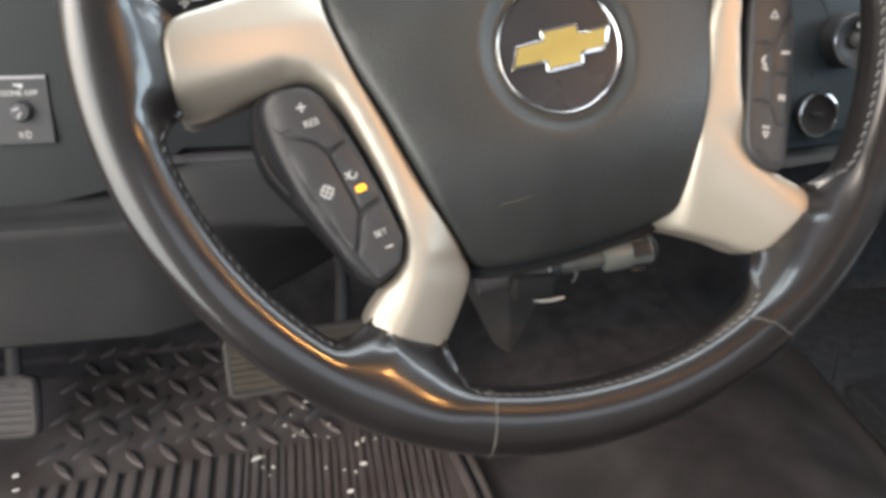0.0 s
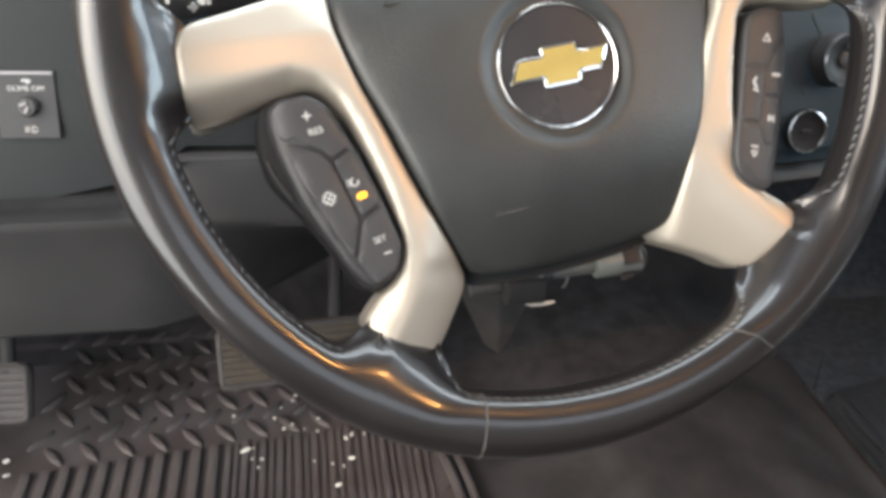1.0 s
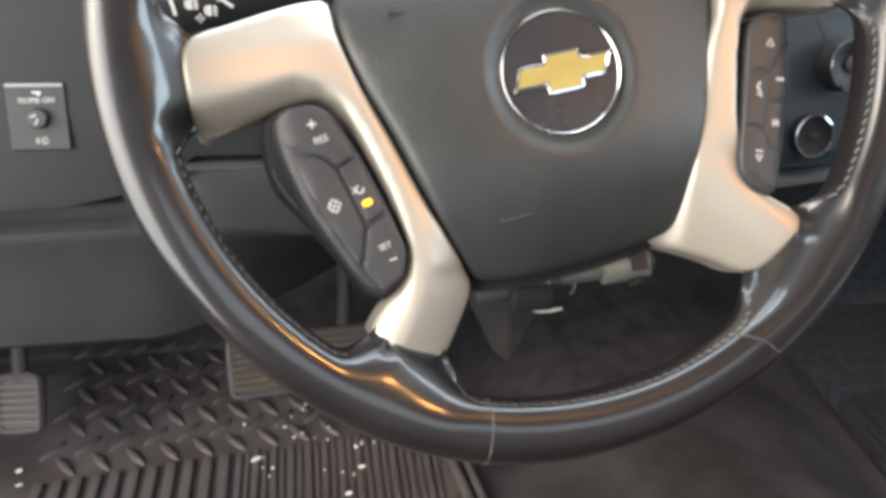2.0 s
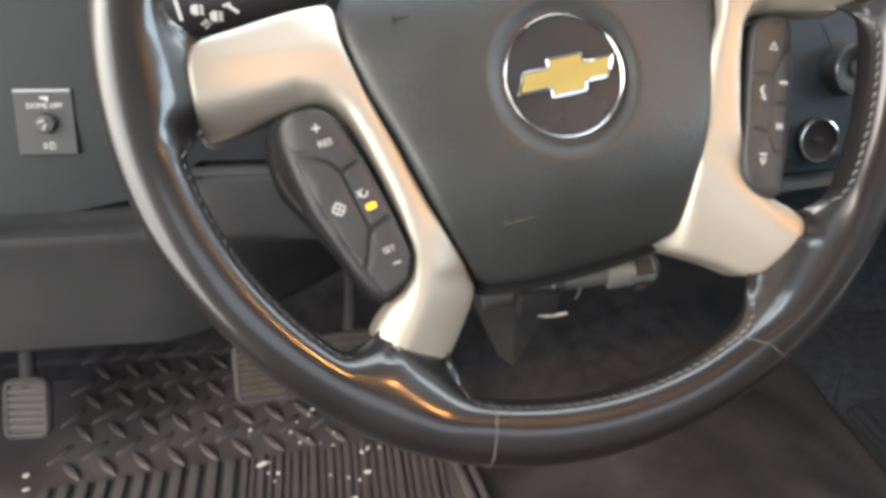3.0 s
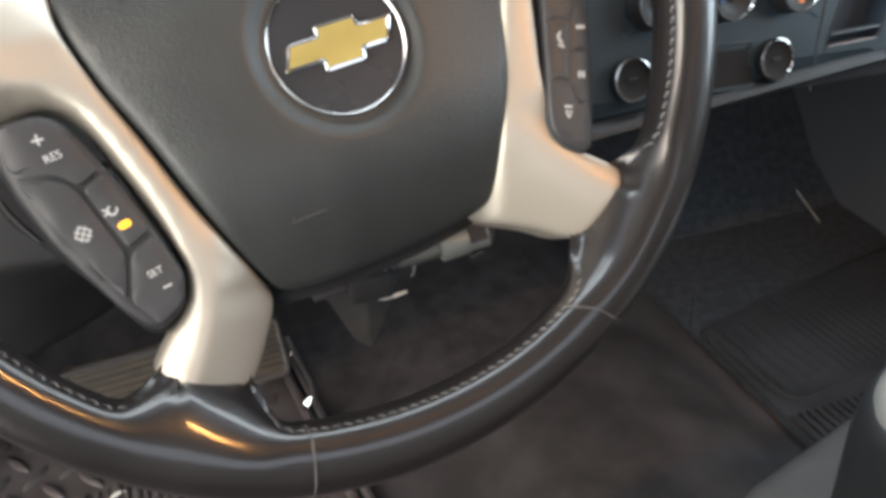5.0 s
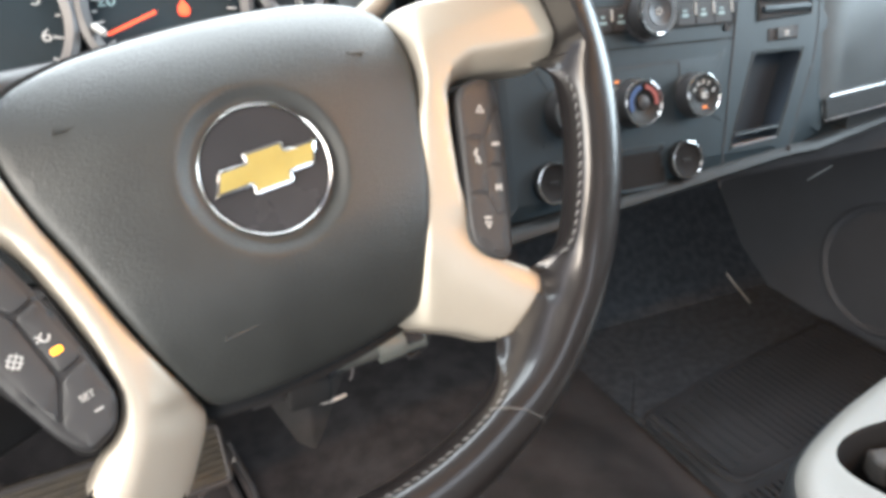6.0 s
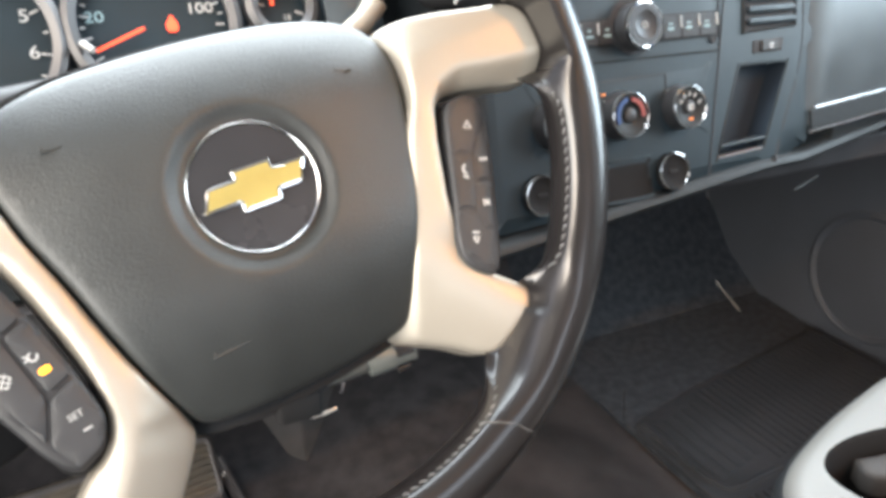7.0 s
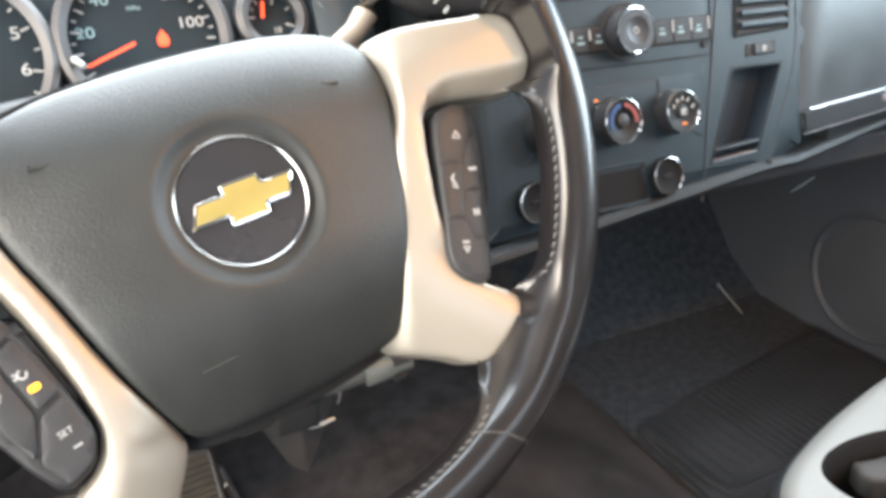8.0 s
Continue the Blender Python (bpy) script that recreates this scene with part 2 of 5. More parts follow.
def box(x0, x1, y0, y1, z0, z1, bevel=0.002, bm=None, seg=2):
    bm = bm or bmesh.new()
    r = bmesh.ops.create_cube(bm, size=1.0)
    for v in r["verts"]:
        v.co = Vector(((x0 + x1) / 2 + v.co.x * (x1 - x0), (y0 + y1) / 2 + v.co.y * (y1 - y0), (z0 + z1) / 2 + v.co.z * (z1 - z0)))
    if bevel:
        es = list({e for v in r["verts"] for e in v.link_edges})
        bmesh.ops.bevel(bm, geom=es, offset=bevel, segments=seg, affect="EDGES", profile=0.5)
    return bm


def sweep(section, stations, bm=None, cap=True):
    """Joins copies of a closed 3D section: stations is a list of lists of points."""
    bm = bm or bmesh.new()
    rows = [[bm.verts.new(p) for p in st] for st in stations]
    n = len(rows[0])
    for a, b in zip(rows, rows[1:]):
        for k in range(n if section else n - 1):
            l = (k + 1) % n
            bm.faces.new((a[k], a[l], b[l], b[k]))
    if cap and section:
        bm.faces.new(rows[0])
        bm.faces.new(list(reversed(rows[-1])))
    return bm


def rod(points, radius, n=10):
    """A round bar along 3D points; radius may be a list."""
    p = [Vector(q) for q in points]
    st = []
    for i, q in enumerate(p):
        t = (p[min(i + 1, len(p) - 1)] - p[max(i - 1, 0)]).normalized()
        up = Vector((0, 0, 1)) if abs(t.z) < 0.9 else Vector((1, 0, 0))
        a = t.cross(up).normalized()
        b = t.cross(a)
        r = radius[i] if isinstance(radius, (list, tuple)) else radius
        st.append([q + r * (math.cos(2 * math.pi * k / n) * a + math.sin(2 * math.pi * k / n) * b) for k in range(n)])
    return sweep(True, st)


def words(name, text, size, material, parent, m, label="", depth=0.0002, align="CENTER"):
    cu = bpy.data.curves.new(name, "FONT")
    cu.body, cu.size, cu.align_x, cu.align_y, cu.extrude = text, size, align, "CENTER", depth
    tmp = new(name, cu)
    me = bpy.data.meshes.new_from_object(tmp.evaluated_get(bpy.context.evaluated_depsgraph_get()))
    bpy.data.objects.remove(tmp)
    bpy.data.curves.remove(cu)
    me.materials.clear()
    me.materials.append(material)
    ob = new(name, me)
    ob.parent, ob.matrix_basis = parent, m
    return tagged(ob, label)


def bars(rects, z=0.0, depth=0.0004):
    """Small flat raised bars: (x, y, width, height, turn)."""
    bm = bmesh.new()
    for x, y, w, h, turn in rects:
        c, s = math.cos(radians(turn)), math.sin(radians(turn))
        lo, hi = [], []
        for a, b in ((-w, -h), (w, -h), (w, h), (-w, h)):
            px, py = x + (a * c - b * s) / 2, y + (a * s + b * c) / 2
            lo.append(bm.verts.new((px, py, z - depth)))
            hi.append(bm.verts.new((px, py, z + depth)))
        bm.faces.new(hi)
        for k in range(4):
            l = (k + 1) % 4
            bm.faces.new((lo[k], lo[l], hi[l], hi[k]))
    return bm


def arc_band(r0, r1, a0, a1, z, n=24, x=0, y=0, depth=0.0004):
    bm = bmesh.new()
    rows = []
    for k in range(n + 1):
        a = radians(a0 + (a1 - a0) * k / n)
        c, s = math.cos(a), math.sin(a)
        rows.append([(x + r * c, y + r * s, zz) for r, zz in ((r0, z - depth), (r0, z + depth), (r1, z + depth), (r1, z - depth))])
    return sweep(True, rows, bm)


# ---- steering wheel ----
HUB = pose(0, 0, 0.597, 60.58)            # the column's axes: x right, y up the wheel, z to the driver
WHEEL = HUB @ pose(0, 0, 0, 0, 0, 11.36) @ pose(0, 0, 0, 0, 4.5)  # turned a little, and its hub not quite square to the column
RIM_Y, RIM_R, RIM_T, RIM_Z = 0.0, 0.1804, 0.0138, 0.0
RIM = pose(0, 0, 0, 0, -4.5) @ pose(-0.0076, 0.0137, 0.012, 6.04, 1.58)  # the rim stands a little above the hub and leans back


def cover_height(x, y):
    """The airbag cover: a shallow dome that falls away to its edges, with a dish round the emblem."""
    w = 0.003 - 0.010 * (abs(x) / 0.092) ** 2.4
    w -= 0.020 * (max(y - 0.015, 0) / 0.058) ** 2.2 + 0.024 * (max(-y - 0.025, 0) / 0.065) ** 2
    r = math.hypot(x, y)
    t = min(max((r - 0.0300) / 0.0095, 0.0), 1.0)
    return w - 0.0046 * (1 - t * t * (3 - 2 * t))


INNER_EDGE = [(0.1720, 0.0060), (0.160, 0.0055), (0.140, 0.0085), (0.122, 0.0120), (0.111, 0.0115), (0.1045, 0.0060), (0.0995, -0.0080), (0.0945, -0.0280), (0.0895, -0.0500)]


def edge_distance(x, y):
    best = 1.0
    for (ax, ay), (bx, by) in zip(INNER_EDGE, INNER_EDGE[1:]):
        ux, uy = bx - ax, by - ay
        t = min(max(((x - ax) * ux + (y - ay) * uy) / (ux * ux + uy * uy), 0), 1)
        best = min(best, math.hypot(x - ax - t * ux, y - ay - t * uy))
    return best


def soft_over(d, s=0.0025):
    """Nought below, d above, with a rounded bend."""
    return 0.5 * (d + math.sqrt(d * d + s * s))


# the crest down the left spoke, from the arm along the pod to the foot
CREST = [(0.1030, 0.0188), (0.0977, 0.0087), (0.0934, -0.0025), (0.0897, -0.0150), (0.0867, -0.0288), (0.0841, -0.0451), (0.0822, -0.0600), (0.0828, -0.0715), (0.0879, -0.0826), (0.0956, -0.0938), (0.1060, -0.1080)]


def crest_distance(x, y):
    """How far from the crest; positive on the side of the cover."""
    best, sign = 1.0, 1
    for (ax, ay), (bx, by) in zip(CREST, CREST[1:]):
        ux, uy = bx - ax, by - ay
        t = min(max(((x - ax) * ux + (y - ay) * uy) / (ux * ux + uy * uy), 0), 1)
        d = math.hypot(x - ax - t * ux, y - ay - t * uy)
        if d < best:
            best, sign = d, -1 if ux * (y - ay) - uy * (x - ax) > 0 else 1
    return best * sign


def spoke_height(x, y):
    """The silver trim: level with the rim where it meets it, a bevel along its inner edge and a ridge down the leg."""
    side = x
    rise = 0.16 * soft_over(x - 0.058, 0.01)  # the rim stands higher above the hub on this side
    x = abs(x)
    climb = min(max((x - 0.105) / 0.06, 0), 1) if side < 0 and y > -0.03 else 0.0
    w = -0.0070 + 0.006 * max(0.0, (x - 0.10) / 0.06) + rise + 0.006 * climb * climb * (3 - 2 * climb)
    if side < 0:  # two facets meet in a soft crest: a wide one down to the cover, a narrow one down to the pod
        d = crest_distance(x, y)
        top = min(max((0.026 - y) / 0.034, 0), 1)
        foot = min(max((-y - 0.055) / 0.025, 0), 1)
        fall = (0.23 + 0.42 * foot) * soft_over(d, 0.003) + 6.0 * max(d - 0.010, 0.0) ** 2 + (0.22 + 0.38 * foot) * soft_over(-d, 0.003)
        w -= fall * top * top * (3 - 2 * top)
    else:
        f = min(max((-y - 0.045) / 0.030, 0), 1)
        d = (0.0965 - x) * 0.803 - (y + 0.103) * 0.596
        fall = 0.24 * soft_over(d, 0.012) + 9.0 * max(d, 0.0) ** 2 + 0.55 * soft_over(-d - 0.0085, 0.003)
        w -= fall * f * f * (3 - 2 * f)
        flank = 0.0912 + 0.341 * (y - 0.014) - 0.0042 * math.exp(-((y + 0.062) / 0.034) ** 2)  # it dips under the cover's edge
        w -= 0.8 * soft_over(flank + 0.0006 - x, 0.0012)
    w -= 0.012 * math.exp(-(((x - 0.084) ** 2 + (y - 0.062) ** 2) / 0.02 ** 2))
    wide = 0.0032 + 0.0058 * min(max((x - 0.100) / 0.02, 0), 1)
    fade = min(max((y + 0.055) / 0.02, 0), 1)
    w -= 1.25 * fade * soft_over(wide - edge_distance(x, y), 0.0012)
    return w - 0.004 * max(0.0, (y - 0.035) / 0.02)


# outline of a silver spoke, for the side with positive x
SPOKE = [(0.0980, 0.0558), (0.108, 0.0550), (0.122, 0.0525), (0.142, 0.0480), (0.1590, 0.0440), (0.1650, 0.0360), (0.1665, 0.0200), (0.1655, 0.0062), (0.158, 0.0046),
         (0.140, 0.0085), (0.122, 0.0120), (0.111, 0.0115), (0.1045, 0.0060), (0.0995, -0.0080), (0.0945, -0.0280), (0.0895, -0.0500), (0.0885, -0.0620), (0.0925, -0.0740),
         (0.1010, -0.0825), (0.1100, -0.0905), (0.1135, -0.0960), (0.1100, -0.1025), (0.1010, -0.1090), (0.0915, -0.1155), (0.0850, -0.1185), (0.0785, -0.1160)]
SPOKE_TOP = [(0.0925, 0.0143), (0.0968, 0.0360), (0.0955, 0.0500)]
SPOKE_FOOT = {-1: [(0.0690, -0.1050), (0.0605, -0.0930), (0.0585, -0.0860), (0.0608, -0.0785), (0.0703, -0.0578), (0.0778, -0.0347), (0.0848, -0.0097)],
              1: [(0.0690, -0.1085), (0.0570, -0.1010), (0.0440, -0.0925), (0.0445, -0.0860), (0.0520, -0.0780), (0.0612, -0.0578), (0.0690, -0.0347), (0.0780, -0.0097)]}
SPOKES = {side: spline([(x * side, y) for x, y in SPOKE + SPOKE_FOOT[side] + SPOKE_TOP], 0.003) for side in (-1, 1)}

# where the spokes run into the rim: half width along the rim, the silver's distance from the crest, and the length of the flare on either side
WEBS = []
for flank_side, cx, cy, half_width, gap, flare_up, flare_down in ((-1, 0.1600, 0.0270, 0.0170, 0.0220, 0.020, 0.022), (1, 0.1600, 0.0250, 0.0150, 0.0125, 0.030, 0.034),
                                                                  (-1, 0.0985, -0.1080, 0.0160, 0.0290, 0.026, 0.022), (1, 0.0975, -0.1050, 0.0130, 0.0178, 0.034, 0.048)):
    p = RIM.inverted() @ Vector((cx * flank_side, cy, 0))
    WEBS.append((math.atan2(p.y, p.x), half_width, gap, flare_up, flare_down))
RIM_BACK = RIM.inverted()


def web_at(a):
    """How full the web is at the angle a, and how far from the crest the silver lies there."""
    full, gap = 0.0, 0.016
    for a0, half_width, g, flare_up, flare_down in WEBS:
        d = ((a - a0 + math.pi) % (2 * math.pi) - math.pi) * RIM_R
        t = min(max((abs(d) - half_width) / (flare_up if d > 0 else flare_down), 0.0), 1.0)
        f = (1 - t * t * (3 - 2 * t)) ** 1.6
        if f > full:
            full, gap = f, g
    return full, gap


def swell(deg, at, width):
    return math.exp(-(((deg - at + 180) % 360 - 180) / width) ** 2)


def rim_section(a, n=40):
    """One ring of the leather rim at the angle a (from the right, anticlockwise): a little squared, with a crease at the stitched
    inner edge, and drawn out into a web at each spoke."""
    deg = math.degrees(a) % 360
    grip = 0.0010 * swell(deg, 25, 14) + 0.0010 * swell(deg, 155, 14) + 0.0022 * swell(deg, 258, 24)
    bulge = 0.0009 * swell(deg, 245, 20) - 0.0015 * swell(deg, 212, 22) + 0.0010 * swell(deg, 312, 20)
    full, gap = web_at(a)
    out = []
    for k in range(n):
        b = 2 * math.pi * k / n
        c, s = math.cos(b), math.sin(b)
        cs, ss = math.copysign(abs(c) ** 0.76, c), math.copysign(abs(s) ** 0.78, s)
        r, z = (RIM_T + bulge) * cs, RIM_T * ss
        if c < 0:
            crease = 0.0008 * math.exp(-((math.degrees(b) - 163) / 7) ** 2) * (1 - full)
            r = (RIM_T - 0.0004 + grip - crease) * cs
        if c < 0 and full > 0.001:
            u = abs(math.degrees(b) - 180) / 90  # one at the crest, nought at the inner end
            far = (gap + 0.007) * (1 - u)
            q = RIM @ Vector(((RIM_R - far) * math.cos(a), RIM_Y + (RIM_R - far) * math.sin(a), RIM_Z))
            level = (RIM_BACK @ Vector((q.x, q.y, spoke_height(q.x, q.y) - 0.0012))).z
            if s >= 0:
                t = min(far / gap, 1.0)
                top = level + (RIM_T - level) * (1 - t ** 2.3)
            else:
                top = level - 0.004 - (RIM_T + level - 0.004) * u
            r, z = r + (-far - r) * full, z + (top - z) * full
            q = RIM @ Vector(((RIM_R + r) * math.cos(a), RIM_Y + (RIM_R + r) * math.sin(a), RIM_Z))
            if s >= 0 and inside(q.xy, SPOKES[1 if q.x > 0 else -1]):  # tucked under the silver
                z = min(z, (RIM_BACK @ Vector((q.x, q.y, spoke_height(q.x, q.y) - 0.0020))).z)
        out.append(Vector(((RIM_R + r) * math.cos(a), RIM_Y + (RIM_R + r) * math.sin(a), RIM_Z + z)))
    return out


def build_wheel():
    w = thing("steering_wheel", "black leather steering wheel with champagne silver spokes, slightly turned", "steering wheel", WHEEL)
    # rim
    n = 400
    rows = [rim_section(2 * math.pi * k / n) for k in range(n)]
    bm = bmesh.new()
    vs = [[bm.verts.new(p) for p in r] for r in rows]
    for i in range(n):
        a, b = vs[i], vs[(i + 1) % n]
        for k in range(len(a)):
            l = (k + 1) % len(a)
            bm.faces.new((a[k], b[k], b[l], a[l]))
    rim = part("rim", bm, M_LEATHER, w, "worn glossy black leather rim", m=RIM)
    # cross seams of the leather, low on both sides, with a shallow pucker on each flank
    for at, skew in ((248.0, 0.4), (294.0, 2.2)):
        pts, radii = [], []
        for k in range(-12, 20):
            b = 2 * math.pi * k / 40
            a = radians(at + skew * math.cos(b) + 0.6 * skew * math.sin(b) ** 2)
            q = rim_section(a)[k % 40]
            c = Vector((RIM_R * math.cos(a), RIM_Y + RIM_R * math.sin(a), RIM_Z))
            pts.append(c + (q - c) * 1.012 + Vector((random.uniform(-1, 1), random.uniform(-1, 1), 0)) * 0.00028)
            radii.append(0.00042 + random.uniform(-0.00012, 0.00018))
        part("seam", rod(pts, radii, 6), M_SEAM, rim, "raised grey seam across the leather")
    # stitches along the inner edge
    bm = bmesh.new()
    count = 215
    for k in range(count):
        a = 2 * math.pi * k / count
        if web_at(a)[0] > 0.45:
            continue
        sec = rim_section(a)
        nxt = rim_section(a + 2 * math.pi * 0.66 / count)
        p, q = sec[18], nxt[17]
        c = Vector((RIM_R * math.cos(a), RIM_Y + RIM_R * math.sin(a), RIM_Z))
        t = (q - p).normalized()
        up = (p - c).normalized()
        side = t.cross(up) * 0.00055
        mid = (p + q) / 2 + up * 0.0008
        quad = [[p - side, p + side], [mid - side, mid + side], [q - side, q + side]]
        v = [[bm.verts.new(x) for x in r] for r in quad]
        for i in range(2):
            bm.faces.new((v[i][0], v[i][1], v[i + 1][1], v[i + 1][0]))
    part("stitching", bm, M_THREAD, rim, "pale hand stitching along the inner edge", kind="stuff")

    # airbag cover
    half = [(0.0, 0.0760), (0.030, 0.0750), (0.060, 0.0722), (0.083, 0.0650), (0.0935, 0.0535), (0.0955, 0.036), (0.0912, 0.014), (0.0835, -0.010), (0.0765, -0.035),
            (0.069, -0.058), (0.0595, -0.079), (0.054, -0.0865), (0.044, -0.0895), (0.022, -0.0915)]
    right = [(x - 0.0042 * math.exp(-((y + 0.062) / 0.034) ** 2), y) for x, y in half]
    outline = spline(right + [(0.0, -0.092)] + [(-x, y) for x, y in reversed(half[1:])], 0.004)
    part("cover_backing", plate(inset(outline, -0.006), lambda x, y: -0.036, 0.004, 0.001, 0.012), M_DEEP, w, "black backing behind the cover joint")
    hole = [Vector((0.0288 * math.cos(2 * math.pi * k / 72), 0.0288 * math.sin(2 * math.pi * k / 72))) for k in range(72)]
    cover = part("airbag_cover", plate(outline, cover_height, 0.03, 0.0035, 0.0032, hole, 9), M_COVER, w, "charcoal grained plastic airbag cover")
    # moulded marks in the cover
    for x, y, l, turn in ((-0.067, 0.041, 0.013, 0), (0.064, 0.038, 0.008, -8), (-0.034, -0.061, 0.021, 2)):
        z = cover_height(x, y)
        part("moulded_mark", bars([(0, 0, l, 0.0011, turn), (-l * 0.42, 0.0009, 0.001, 0.0022, turn)], 0, 0.00035), M_COVER, cover, m=pose(x, y, z))
    # emblem
    emblem = part("emblem", lathe([(0, 0.0), (0.0278, 0.0), (0.0280, -0.0006), (0.0280, -0.006)], 72), M_EMBLEM, w, "gloss black round emblem", m=pose(0, 0, 0, 0, -4.5))
    part("emblem_ring", lathe([(0.0278, -0.004), (0.0279, -0.0002), (0.0282, 0.0007), (0.0288, 0.0011), (0.0294, 0.0006), (0.0297, -0.001), (0.0297, -0.006)], 96), M_CHROME, emblem, "thin chrome ring")
    bow = [(-0.0245, -0.0052), (-0.0195, 0.0052), (-0.0068, 0.0052), (-0.0072, 0.0092), (0.0108, 0.0092), (0.0112, 0.0052), (0.0262, 0.0052), (0.0216, -0.0052), (0.0102, -0.0052),
           (0.0098, -0.0094), (-0.0082, -0.0094), (-0.0078, -0.0052)]
    bow = [(x - 0.0006, y) for x, y in bow]
    part("emblem_badge_edge", plate(rounded(bow, 0.0006, 2), lambda x, y: 0.0021, 0.003, 0.0007, 0.004), M_CHROME, emblem, "bright metal badge edge")
    inner = inset(rounded(bow, 0.0006, 2), 0.0013)
    part("emblem_badge", plate(inner, lambda x, y: 0.0026, 0.002, 0.0003, 0.004), M_GOLD, emblem, "gold badge face")

    # silver spokes
    for side in (-1, 1):
        part("spoke", plate(SPOKES[side], spoke_height, 0.016, 0.0028, 0.0026), M_SILVER, w, "champagne silver painted spoke trim")

    # hub behind the cover
    part("hub_back", lathe([(0.0, -0.030), (0.052, -0.030), (0.060, -0.036), (0.058, -0.075), (0.0, -0.075)], 40), M_VOID, w, "black hub shell")

    # left switch pod: speed control; a face with a chamfered rim on a deeper, wider body
    def pod_height(x, y):
        return -0.0038 - 0.0035 * max(0.0, (-x - 0.124) / 0.012) ** 1.6

    pod = rounded([(-0.1346, 0.0052), (-0.1285, 0.0098), (-0.1150, 0.0095), (-0.1085, 0.0036), (-0.0998, -0.0200), (-0.0932, -0.0450), (-0.0896, -0.0640), (-0.0945, -0.0760), (-0.1060, -0.0806), (-0.1105, -0.0770),
                   (-0.1160, -0.0680), (-0.1225, -0.0520), (-0.1290, -0.0355), (-0.1335, -0.0170), (-0.1352, -0.0030)], 0.004, 4)
    pl = part("switch_pod", plate(pod, lambda x, y: pod_height(x, y) - 0.0016, 0.006, 0.0030, 0.004), M_POD, w, "black speed-control switch pod")
    body = rounded([(-0.1375, 0.0075), (-0.1290, 0.0115), (-0.1120, 0.0095), (-0.0960, -0.0300), (-0.0880, -0.0640), (-0.0945, -0.0790), (-0.1060, -0.0830), (-0.1110, -0.0790), (-0.1190, -0.0600), (-0.1310, -0.0370), (-0.1395, -0.0230), (-0.1405, -0.0060)], 0.006, 4)
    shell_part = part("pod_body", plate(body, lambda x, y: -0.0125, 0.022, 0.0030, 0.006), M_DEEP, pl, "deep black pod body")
    part("body_ridge", rod([(-0.1385, -0.0150, -0.0125), (-0.1378, -0.0200, -0.0121), (-0.1355, -0.0262, -0.0121), (-0.1320, -0.0335, -0.0124)], 0.0007, 6), M_BUTTON, shell_part, "fine moulded ridge")
    keys = {
        "resume_button": [(-0.1334, 0.0044), (-0.1282, 0.0084), (-0.1160, 0.0082), (-0.1102, 0.0030), (-0.1034, -0.0172), (-0.1122, -0.0206), (-0.1160, -0.0156), (-0.1200, -0.0136), (-0.1316, -0.0082)],
        "cruise_button": [(-0.1117, -0.0214), (-0.1030, -0.0182), (-0.0952, -0.0438), (-0.1052, -0.0478)],
        "lane_button": [(-0.1312, -0.0096), (-0.1200, -0.0148), (-0.1166, -0.0166), (-0.1130, -0.0214), (-0.1066, -0.0488), (-0.1128, -0.0652), (-0.1180, -0.0525), (-0.1255, -0.0322), (-0.1300, -0.0160)],
        "set_button": [(-0.1052, -0.0494), (-0.0950, -0.0454), (-0.0908, -0.0640), (-0.0952, -0.0744), (-0.1056, -0.0788), (-0.1118, -0.0664)],
    }
    made = {}
    for name, pts in keys.items():
        o = inset(rounded([Vector(q) for q in pts], 0.0024, 4), 0.00030)
        made[name] = part(name, plate(o, pod_height, 0.003, 0.0008, 0.0030), M_BUTTON, pl)
    tilt = -11.4
    words("plus_mark", "+", 0.0085, M_PRINT, made["resume_button"], pose(-0.1186, -0.0006, -0.0036, 0, 0, tilt + 8))
    words("resume_word", "RES", 0.0042, M_PRINT, made["resume_button"], pose(-0.1162, -0.0074, -0.0036, 0, 0, 6))
    part("cruise_symbol", arc_band(0.0013, 0.0020, 100, 380, 0, 18), M_PRINT, made["cruise_button"], m=pose(-0.1050, -0.0322, -0.0036))
    part("cruise_symbol_stem", bars([(-0.0018, 0.0004, 0.0028, 0.0006, -40), (-0.0022, -0.0008, 0.0018, 0.0006, 20)]), M_PRINT, made["cruise_button"], m=pose(-0.1053, -0.0322, -0.0036))
    part("amber_indicator", plate(rounded([(-0.0022, -0.0013), (0.0022, -0.0013), (0.0022, 0.0013), (-0.0022, 0.0013)], 0.0012), lambda x, y: 0.0003, 0.001, 0.0003, 0.002), M_LED, made["cruise_button"],
         "lit amber indicator", m=pose(-0.1030, -0.0386, -0.0038, 0, 0, 10))
    grid = []
    for turn in (45, 135):
        for off in (-0.0020, 0.0, 0.0020):
            half_chord = math.sqrt(0.0031 ** 2 - off ** 2)
            grid.append((-off * math.sin(radians(turn)), off * math.cos(radians(turn)), 2 * half_chord, 0.00055, turn))
    grid += [(0.0027 * math.cos(radians(q)), 0.0027 * math.sin(radians(q)), 0.0017, 0.0006, q + 90) for q in (0, 90, 180, 270)]
    part("lattice_symbol", bars(grid), M_PRINT, made["lane_button"], m=pose(-0.1174, -0.0368, -0.0037, 0, 0, 10))
    words("set_word", "SET", 0.0038, M_PRINT, made["set_button"], pose(-0.0999, -0.0592, -0.0036, 0, 0, 6))
    part("minus_mark", bars([(0, 0, 0.0034, 0.0007, 6)]), M_PRINT, made["set_button"], m=pose(-0.0978, -0.0656, -0.0036))

